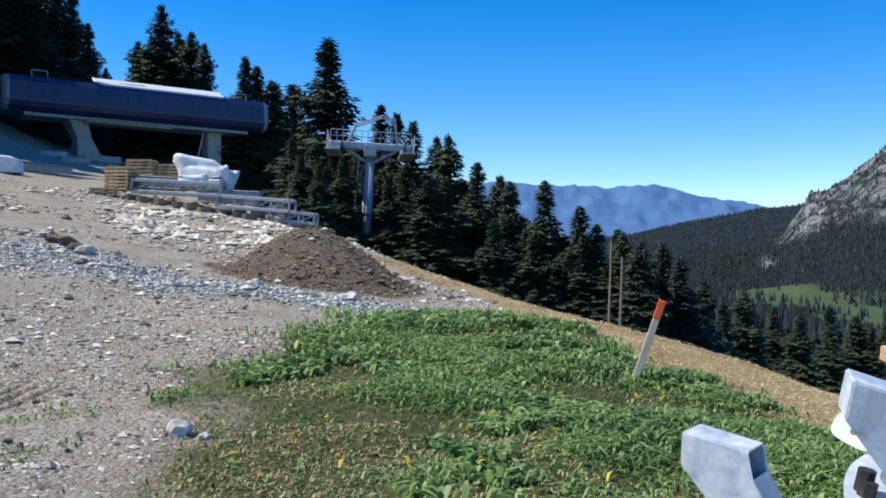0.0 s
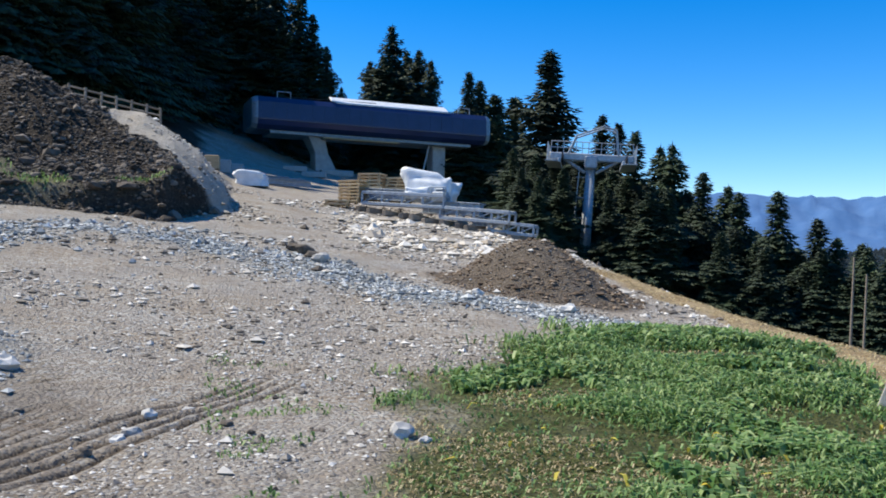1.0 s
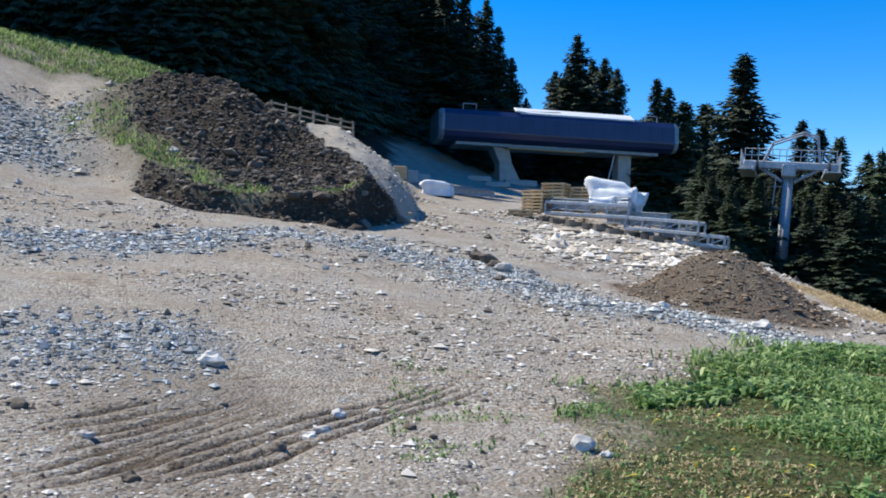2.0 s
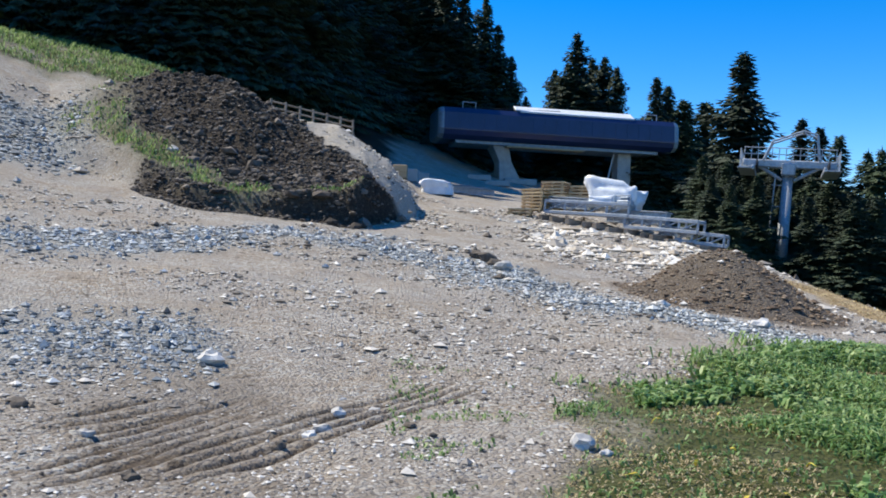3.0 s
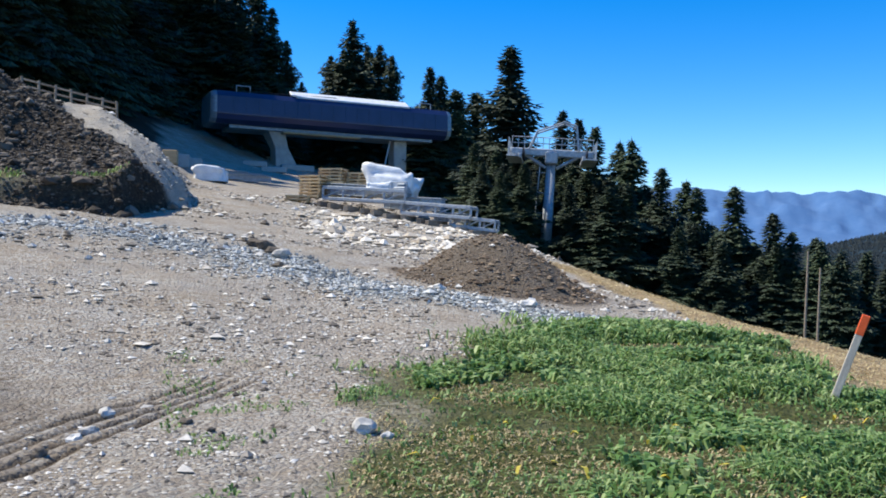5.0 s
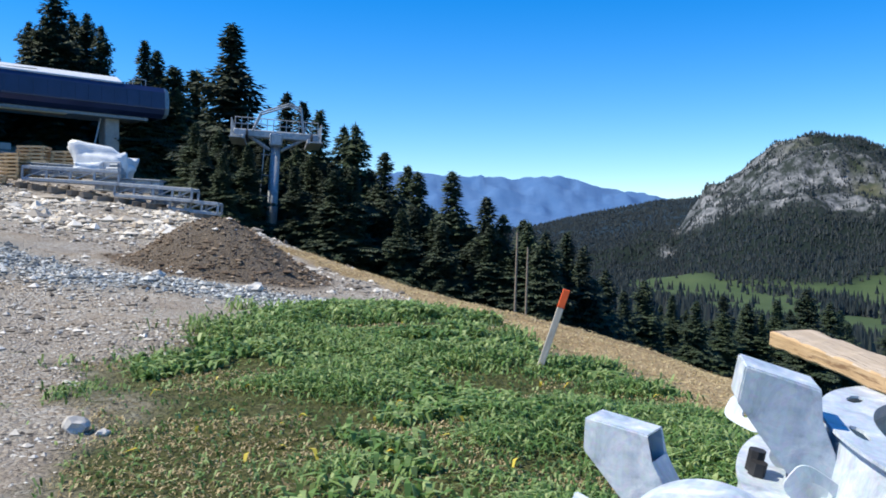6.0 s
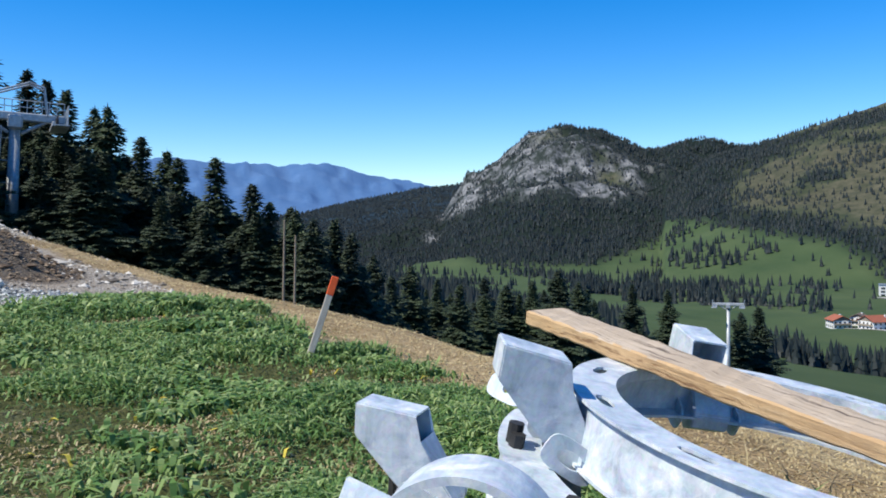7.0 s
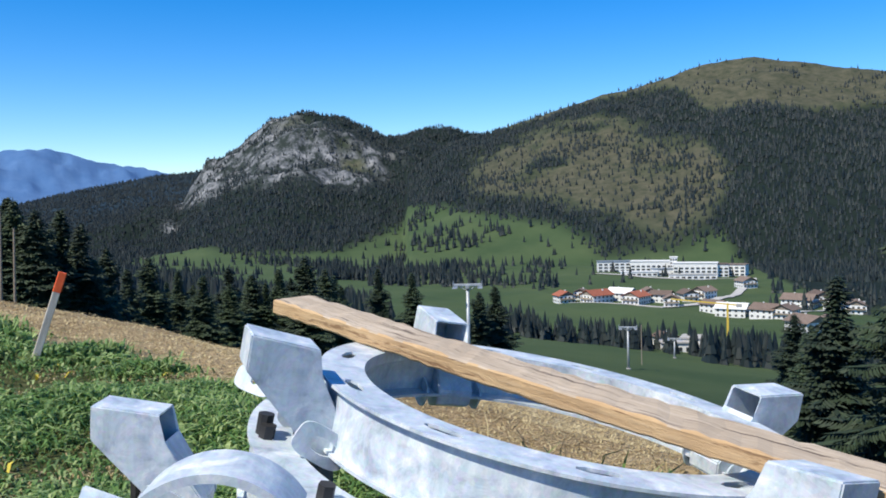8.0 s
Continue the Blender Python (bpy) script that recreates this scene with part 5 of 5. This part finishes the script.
# ------------------------------------------------------------------ village
def house(az, d, size, turn, roof_mat, label, storeys=2, z_el=None):
    """A gabled house with plastered walls, eaves, windows and a chimney."""
    w, l, h = size
    hs = thing("house", label, "house", on_ground(az, d, az + turn, 0.8), "village houses")
    part("wall", box((w, l, h + 0.8), pose(0, 0, (h + 0.8) / 2)), MAT["white"], hs, "white plastered walls")
    rise = w * 0.24
    over = 0.9
    prof = [(-w / 2 - over, h + 0.8 - over * 0.4), (0, h + 0.8 + rise), (w / 2 + over, h + 0.8 - over * 0.4), (w / 2 + over, h + 1.05 - over * 0.4), (0, h + 1.1 + rise), (-w / 2 - over, h + 1.05 - over * 0.4)]
    roof = part("roof", extrude_profile(prof, l + 2 * over, pose(0, -l / 2 - over, 0, 0, 0, 90)), roof_mat, hs)
    part("gable", extrude_profile([(-w / 2, h + 0.8), (w / 2, h + 0.8), (0, h + 0.8 + rise)], l - 0.02, pose(0, -l / 2 + 0.01, 0, 0, 0, 90)), MAT["old_wood"], hs, "dark wooden gable")
    part("chimney", box((0.8, 0.8, 1.6), pose(w * 0.15, l * 0.2, h + 0.8 + rise * 0.9)), MAT["white"], roof)
    pane = mesh_of("window", box((1.3, 0.12, 1.3)), MAT["dark_glass"])
    for s in range(storeys):
        zz = 2.2 + s * 2.8
        for k in range(int(w / 3)):
            part("window", pane, None, hs, m=pose(-w / 2 + (k + 0.5) * w / int(w / 3), -l / 2 - 0.03, zz))
        for k in range(int(l / 3.2)):
            for sx in (-1, 1):
                part("window", pane, None, hs, m=pose(sx * (w / 2 + 0.03), -l / 2 + (k + 0.5) * l / int(l / 3.2), zz, 0, 0, 90))
    bal = part("balcony", box((w * 0.9, 1.0, 0.9), pose(0, -l / 2 - 0.5, 4.0)), MAT["old_wood"], hs, "brown wooden balcony")
    return hs


VILLAGE = ((-45.1, 640, 12, 14, 20, "red_roof"), (-47.2, 622, 14, 18, -50, "red_roof"), (-46.2, 652, 9, 11, -10, "brown_roof"), (-48.8, 632, 13, 18, 60, "white"),
           (-49.7, 612, 13, 16, -30, "red_roof"), (-50.5, 640, 11, 13, 10, "brown_roof"), (-51.3, 622, 10, 14, 70, "brown_roof"), (-51.9, 600, 10, 12, 0, "brown_roof"),
           (-52.9, 640, 11, 14, 20, "brown_roof"), (-53.9, 655, 12, 13, -40, "brown_roof"), (-54.5, 575, 10, 15, 50, "brown_roof"), (-55.6, 560, 12, 18, 75, "white"),
           (-57.6, 548, 13, 15, 60, "brown_roof"), (-58.7, 545, 12, 14, -20, "brown_roof"), (-59.9, 495, 14, 18, 40, "brown_roof"), (-61.1, 500, 12, 12, 10, "brown_roof"),
           (-59.5, 625, 14, 20, 70, "brown_roof"), (-60.6, 640, 14, 16, 20, "brown_roof"), (-61.6, 620, 12, 14, -30, "brown_roof"), (-62.6, 600, 12, 12, 0, "brown_roof"), (-56.4, 760, 13, 14, 30, "brown_roof"))
for az_, d_, w_, l_, t_, r_ in VILLAGE:
    house(az_, d_, (w_, l_, 5.6), t_, MAT[r_], {"red_roof": "white house with a red roof in the valley", "brown_roof": "white and brown chalet with a dark roof", "white": "white house with a pale roof in the valley"}[r_])


def hall(az, d, size, turn, label, roof="white"):
    """A long flat-roofed block with rows of windows and a parapet."""
    w, l, h = size
    hb = thing("hotel_block", label, "building", on_ground(az, d, az + turn, 1.5), "hotel complex")
    part("wall", box((w, l, h + 1.5), pose(0, 0, (h + 1.5) / 2)), MAT["white"], hb)
    part("roof", box((w + 1.2, l + 1.2, 0.6), pose(0, 0, h + 1.8)), MAT[roof], hb, "pale flat roof")
    pane = mesh_of("window", box((w / max(3, int(w / 5)) * 0.62, 0.3, 1.7)), MAT["dark_glass"])
    for s in range(max(1, int(h / 3.4))):
        for k in range(max(3, int(w / 5))):
            part("window", pane, None, hb, m=pose(-w / 2 + (k + 0.5) * w / max(3, int(w / 5)), -l / 2 - 0.1, 2.9 + s * 3.3))
    return hb


for az_, d_, s_, t_, r_ in ((-48.3, 940, (34, 16, 11), 5, "blue_sheet"), (-50.7, 935, (42, 18, 13), -4, "white"), (-51.4, 905, (22, 12, 6), 8, "blue_sheet"), (-52.05, 915, (7, 10, 17), 0, "white"),
                           (-53.4, 900, (42, 16, 13), -3, "white"), (-54.7, 905, (20, 18, 12), 6, "brown_roof"), (-55.8, 915, (22, 14, 11), -14, "brown_roof"), (-49.9, 896, (36, 8, 4), 0, "white"), (-53.2, 868, (44, 8, 4), 2, "concrete")):
    hall(az_, d_, s_, t_, "white hotel block with rows of windows below the hill", r_)

# building site on the valley floor with its crane
for az_, d_, s_, t_ in ((-52.2, 400, (14, 9, 4), 10), (-53.4, 404, (12, 10, 6), -8), (-54.3, 392, (9, 7, 3), 30)):
    hall(az_, d_, s_, t_, "unfinished pale building on the meadow below", "concrete")
house(-51.5, 425, (8, 10, 4), 30, MAT["brown_roof"], "small brown hut beside the building site")
cr = thing("tower_crane", "yellow tower crane over the building site", "crane", on_ground(-55.3, 415, -55.3))
part("mast", box((0.9, 0.9, 22), pose(0, 0, 10)), MAT["yellow"], cr)
part("jib", box((30, 0.5, 0.6), pose(-10, 0, 21.4, 0, 5, 0)), MAT["yellow"], cr)
part("counterweight", box((2.5, 1.2, 1.6), pose(5, 0, 20), 0.1), MAT["concrete"], cr)


def lane(points, wide, label):
    """A pale road laid over the ground through the given places."""
    bm = bmesh.new()
    pts = [Vector((*polar(a, d), 0)) for a, d in points]
    fine_ = []
    for p, q in zip(pts, pts[1:]):
        k = max(2, int((q - p).length / 8))
        fine_ += [p.lerp(q, i / k) for i in range(k)]
    fine_.append(pts[-1])
    rows = []
    for i, p in enumerate(fine_):
        t = (fine_[min(i + 1, len(fine_) - 1)] - fine_[max(i - 1, 0)]).normalized()
        nrm = Vector((-t.y, t.x, 0)) * wide / 2
        rows.append([bm.verts.new((*(p + nrm * s).xy, float(height((p + nrm * s).x, (p + nrm * s).y)) + 0.5)) for s in (-1, 1)])
    for a, b in zip(rows, rows[1:]):
        bm.faces.new((a[0], a[1], b[1], b[0]))
    bmesh.ops.recalc_face_normals(bm, faces=bm.faces)
    bmesh.ops.solidify(bm, geom=list(bm.faces), thickness=0.3)
    return single("road", bm, MAT["road"], label, "road", kind="structure")


lane([(-51.5, 590), (-53.6, 610), (-55.3, 665), (-56.0, 735), (-56.8, 800), (-56.8, 880)], 7, "pale road winding up from the village")
lane([(-47.3, 905), (-49.8, 880), (-53, 850), (-57, 870)], 9, "pale road along the hotel blocks")
lane([(-55, 590), (-58.5, 575), (-60.5, 600), (-63.5, 660)], 6, "pale road between the chalets")
lane([(-45.5, 620), (-48.5, 606), (-51.5, 590)], 6, "pale road past the red-roofed houses")
# ------------------------------------------------------------------ stones and grass
ICO = bmesh.new()
bmesh.ops.create_icosphere(ICO, subdivisions=1, radius=1)
ICO.verts.ensure_lookup_table()
OCT_V = np.array([(1, 0, 0), (0, 1, 0), (-1, 0, 0), (0, -1, 0), (0, 0, 1), (0, 0, -1.0)])
OCT_F = np.array([(0, 1, 4), (1, 2, 4), (2, 3, 4), (3, 0, 4), (1, 0, 5), (2, 1, 5), (3, 2, 5), (0, 3, 5)])
ICO_V = np.array([v.co[:] for v in ICO.verts])
ICO_F = np.array([[v.index for v in f.verts] for f in ICO.faces])
ICO.free()


def scatter_stones(name, label, mat, x, y, size, seed, flat=0.65, sink=0.25, shape=None):
    ICO_V, ICO_F = shape or (OCT_V, OCT_F)
    rng = np.random.default_rng(seed)
    n = len(x)
    z = height(x, y)
    v = ICO_V[None] * (1 + rng.uniform(-0.4, 0.4, (n, len(ICO_V), 1)))
    v = v * np.stack([rng.uniform(0.7, 1.4, n), rng.uniform(0.7, 1.2, n), rng.uniform(0.5, 1.0, n) * flat], -1)[:, None] * size[:, None, None]
    a = rng.uniform(0, 6.28, n)
    c, s = np.cos(a)[:, None], np.sin(a)[:, None]
    V = np.stack([v[..., 0] * c - v[..., 1] * s + x[:, None], v[..., 0] * s + v[..., 1] * c + y[:, None], v[..., 2] + (z + size * flat * (0.6 - sink))[:, None]], -1)
    F = ICO_F[None] + (np.arange(n) * len(ICO_V))[:, None, None]
    me = bpy.data.meshes.new(name)
    me.from_pydata(V.reshape(-1, 3).tolist(), [], F.reshape(-1, 3).tolist())
    me.materials.append(mat)
    return tagged(new(name, me), label, "stones", kind="stuff")


def spread(n, seed, az0, az1, d0, d1, power=1.0):
    """Places thick near the viewpoint and thinner far off."""
    rng = np.random.default_rng(seed)
    d = d0 * (d1 / d0) ** (rng.random(n) ** power)
    az = np.radians(rng.uniform(az0, az1, n))
    return -d * np.sin(az), d * np.cos(az), d, np.degrees(az), rng


x, y, d, az, rng = spread(80000, 1, -4, 57, 4.4, 48)
za, zb, zc = zones(x, y)
keep = (za[:, 0] < 0.35 + 0.15 * rng.random(len(x))) & (za[:, 1] < 0.5) & (zb[:, 0] < 0.3) & (rng.random(len(x)) < 1 - 0.85 * zc[:, 2]) & (np.maximum(0, fbm(x * 0.4, y * 0.4, 3, 14) * 1.3 + 0.6) > rng.random(len(x)))
keep &= rng.random(len(x)) > np.clip(ruts(x, y, 0.16) * 20, 0, 0.93)
x, y, d = x[keep], y[keep], d[keep]
scatter_stones("yard_stones", "pale and grey stones scattered over the dusty yard", MAT["stones"], x, y, (0.0025 + 0.00095 * d) * np.random.default_rng(2).lognormal(0, 0.62, len(x)), 2)
x, y, d, az, rng = spread(90000, 3, 2, 58, 8, 46, 0.8)
za, zb, zc = zones(x, y)
keep = (za[:, 2] > 0.12 + 0.85 * rng.random(len(x))) & (heap_reach(x, y) > 0.98)
x, y, d = x[keep], y[keep], d[keep]
scatter_stones("crushed_stone", "band of blue-grey crushed stone across the yard", MAT["grey_stones"], x, y, (0.010 + 0.0012 * d) * np.random.default_rng(4).lognormal(0, 0.45, len(x)), 4, 0.75)
x, y, d, az, rng = spread(9000, 5, 7, 24, 27, 44)
za, zb, zc = zones(x, y)
keep = (zc[:, 1] > 0.25 + 0.5 * rng.random(len(x))) & (heap_reach(x, y) > 1.0)
x, y, d = x[keep], y[keep], d[keep]
scatter_stones("white_rubble", "white broken rubble below the stacked steel parts", MAT["white_stones"], x, y, 0.085 * np.random.default_rng(6).lognormal(0, 0.5, len(x)), 6, 0.6)
x, y, d, az, rng = spread(30000, 7, 28, 50, 28.5, 45)
zb = zones(x, y)[1]
keep = (zb[:, 0] > 0.35) & (zones(x, y)[0][:, 0] < 0.5 * rng.random(len(x)) + 0.1)
x, y, d = x[keep], y[keep], d[keep]
scatter_stones("soil_clods", "dark clods of dug soil heaped on the bank", MAT["clods"], x, y, 0.034 * np.random.default_rng(8).lognormal(0, 0.6, len(x)), 8, 0.8, shape=(ICO_V, ICO_F))
x, y, d, az, rng = spread(5000, 9, 1, 16, 19, 26)
keep = heap_reach(x, y) < 1.0
scatter_stones("heap_clods", "brown clods and pebbles on the dirt heap", MAT["brown_clods"], x[keep], y[keep], 0.028 * np.random.default_rng(10).lognormal(0, 0.5, int(keep.sum())), 10, 0.7)

# single rocks that stand out
for az_, d_, s_, m_ in ((17.3, 7.2, 0.085, "limestone"), (15.7, 7.06, 0.042, "limestone"), (41.4, 10.3, 0.12, "limestone"), (22.9, 22.3, 0.2, "limestone"), (23.9, 23.8, 0.19, "old_rock"), (23.4, 23.2, 0.15, "old_rock"), (24.6, 24.2, 0.15, "old_rock"), (36.9, 7.0, 0.045, "old_rock"), (37.6, 6.95, 0.035, "old_rock"), (28.5, 7.7, 0.04, "old_rock"), (27.0, 7.4, 0.03, "old_rock"), (52.3, 8.3, 0.06, "old_rock"), (45.9, 6.2, 0.05, "old_rock"),
                        (33.2, 8.2, 0.06, "limestone"), (30.9, 8.6, 0.05, "limestone"), (48.5, 7.4, 0.05, "limestone"), (34.2, 7.6, 0.07, "limestone"), (35.0, 7.4, 0.05, "limestone"), (6.6, 18.2, 0.16, "limestone"), (12.6, 19.2, 0.12, "limestone"), (44.2, 34, 0.15, "limestone")):
    bm = bmesh.new()
    bmesh.ops.create_icosphere(bm, subdivisions=2, radius=1)
    o = Vector((az_ * 7.1, d_ * 3.3, 0))
    for v in bm.verts:
        k = 1 + 0.6 * noise.noise(v.co * 1.1 + o) + 0.35 * noise.noise(v.co * 2.6 + o)
        v.co = Vector((v.co.x * s_ * 1.25, v.co.y * s_, v.co.z * s_ * 0.85)) * k
    single("rock", bm, MAT["limestone"] if m_ == "limestone" else MAT["bark"], "pale limestone rock lying on the yard" if m_ == "limestone" else "dark earthy clod lying on the yard", "rock", on_ground(az_, d_, 20) @ pose(0, 0, s_ * 0.42), "rocks on the yard")


def blades(name, label, mat, x, y, tall, wide, seed, lay=0.5):
    """Bent grass blades, two faces each, tapering to a tip."""
    rng = np.random.default_rng(seed)
    n = len(x)
    z = height(x, y) - 0.01
    a = rng.uniform(0, 6.28, n)
    L = tall * rng.uniform(0.55, 1.25, n)
    lean = rng.uniform(0.15, 1.0, n) * lay
    dx, dy = np.cos(a), np.sin(a)
    wx_, wy_ = -dy * wide / 2, dx * wide / 2
    P = np.empty((n, 5, 3))
    for j, (h, r, w) in enumerate(((0, 0, 0.7), (0, 0, -0.7), (0.62, 0.45, 1.0), (0.62, 0.45, -1.0), (0.85, 1.15, 0))):
        P[:, j, 0] = x + dx * L * lean * r + wx_ * w
        P[:, j, 1] = y + dy * L * lean * r + wy_ * w
        P[:, j, 2] = z + L * h * (1 - 0.35 * lean * (j == 4))
    k = (np.arange(n) * 5)[:, None]
    F4 = (k + np.array([0, 1, 3, 2])).tolist()
    F3 = (k + np.array([2, 3, 4])).tolist()
    me = bpy.data.meshes.new(name)
    me.from_pydata(P.reshape(-1, 3).tolist(), [], F4 + F3)
    me.materials.append(mat)
    return tagged(new(name, me), label, "grass", kind="stuff")


x, y, d, az, rng = spread(170000, 11, -66, 24, 1.6, 19, 0.5)
g = grass_amount(x, y)
lush = fbm(x * 0.7, y * 0.7, 3, 62) + sstep(8, 13, d) * 0.5 - 0.25 - 0.9 * np.exp(-((az - 10) / 9) ** 2) * (1 - sstep(8.5, 12, d))
keep = (g * (0.12 + 0.88 * sstep(-0.6, 0.35, lush)) > rng.random(len(x)))
tall_ = 0.07 + 0.16 * sstep(-0.4, 0.7, lush) + 0.05 * sstep(11, 16, d)
blades("grass", "trodden green grass with taller tufts at its edge", MAT["blade"], x[keep], y[keep], tall_[keep], (0.008 + 0.0017 * d[keep]), 12, 1.5)
x, y, d, az, rng = spread(60000, 13, -60, 24, 4, 18, 0.6)
g = grass_amount(x, y)
keep = (g > 0.15 + 0.3 * rng.random(len(x))) & (fbm(x * 0.9, y * 0.9, 3, 65) + 0.25 * (1 - sstep(7, 11, d)) > 0.1 + 0.3 * rng.random(len(x)))
blades("dry_grass", "yellowed dry blades among the green grass", MAT["dry_blade"], x[keep], y[keep], 0.045 + 0 * x[keep], (0.006 + 0.001 * d[keep]), 14, 1.8)
x, y, d, az, rng = spread(90000, 15, -66, 9, 3.5, 40, 0.8)
straw = zones(x, y)[0][:, 1]
keep = straw > 0.3 + 0.5 * rng.random(len(x))
blades("straw", "pale golden straw mulch spread over the slope", MAT["dry_blade"], x[keep], y[keep], 0.025 + 0.0014 * d[keep], (0.006 + 0.0009 * d[keep]), 16, 5.0)
# broad weeds in tufts, thickest at the far edge of the grass
x, y, d, az, rng = spread(42000, 17, -30, 14, 4.5, 18.3, 0.5)
g = grass_amount(x, y)
keep = (g > 0.5) & (fbm(x * 0.9, y * 0.9, 3, 63) + sstep(12, 16, d) * 0.7 - 0.8 * np.exp(-((az - 10) / 9) ** 2) * (1 - sstep(8.5, 12, d)) > 0.05)
blades("broad_weeds", "broad-leaved green weeds along the edge of the grass", MAT["blade"], x[keep], y[keep], 0.15 + 0.15 * sstep(9, 15, d[keep]), 0.028 + 0.0026 * d[keep], 18, 1.3)
x, y, d, az, rng = spread(70, 27, -20, 14, 5.6, 14, 0.6)
keep = grass_amount(x, y) > 0.6
blades("yellow_flowers", "small yellow flowers in the grass", MAT["petal"], x[keep], y[keep], 0.10 + 0 * x[keep], 0.03 + 0 * x[keep], 28, 1.5)
# sparse sprouts on the bare yard and stalks inside the wheel rim
x, y, d, az, rng = spread(5000, 21, 10, 30, 5, 12, 0.8)
keep = (fbm(x * 1.3, y * 1.3, 3, 67) > 0.72) & (grass_amount(x, y) < 0.4)
blades("sprouts", "sparse sprouts on the bare dirt", MAT["blade"], x[keep], y[keep], 0.06 + 0 * x[keep], 0.02 + 0 * x[keep], 22, 1.2)
rng = np.random.default_rng(23)
x, y = wx + rng.normal(0.15, 0.4, 420), wy + rng.normal(0.1, 0.4, 420)
blades("dry_stalks", "dry stalks and weeds inside the steel rim", MAT["dry_blade"], x, y, 0.5 + 0 * x, 0.006 + 0 * x, 24, 0.7)
x, y = wx + rng.normal(0.1, 0.45, 500), wy + rng.normal(0.0, 0.45, 500)
blades("green_stalks", "green weeds growing under the steel rim", MAT["blade"], x, y, 0.42 + 0 * x, 0.02 + 0 * x, 25, 0.7)
# stubble on the left hillside and the bank
x, y, d, az, rng = spread(42000, 19, 31, 57, 29, 90, 1.0)
g = zones(x, y)[0][:, 0]
keep = g > 0.3 + 0.4 * rng.random(len(x))
blades("bank_grass", "rough grass on the bank and hillside", MAT["blade"], x[keep], y[keep], 0.10 + 0.004 * d[keep], 0.03 + 0.0006 * d[keep], 20, 1.0)
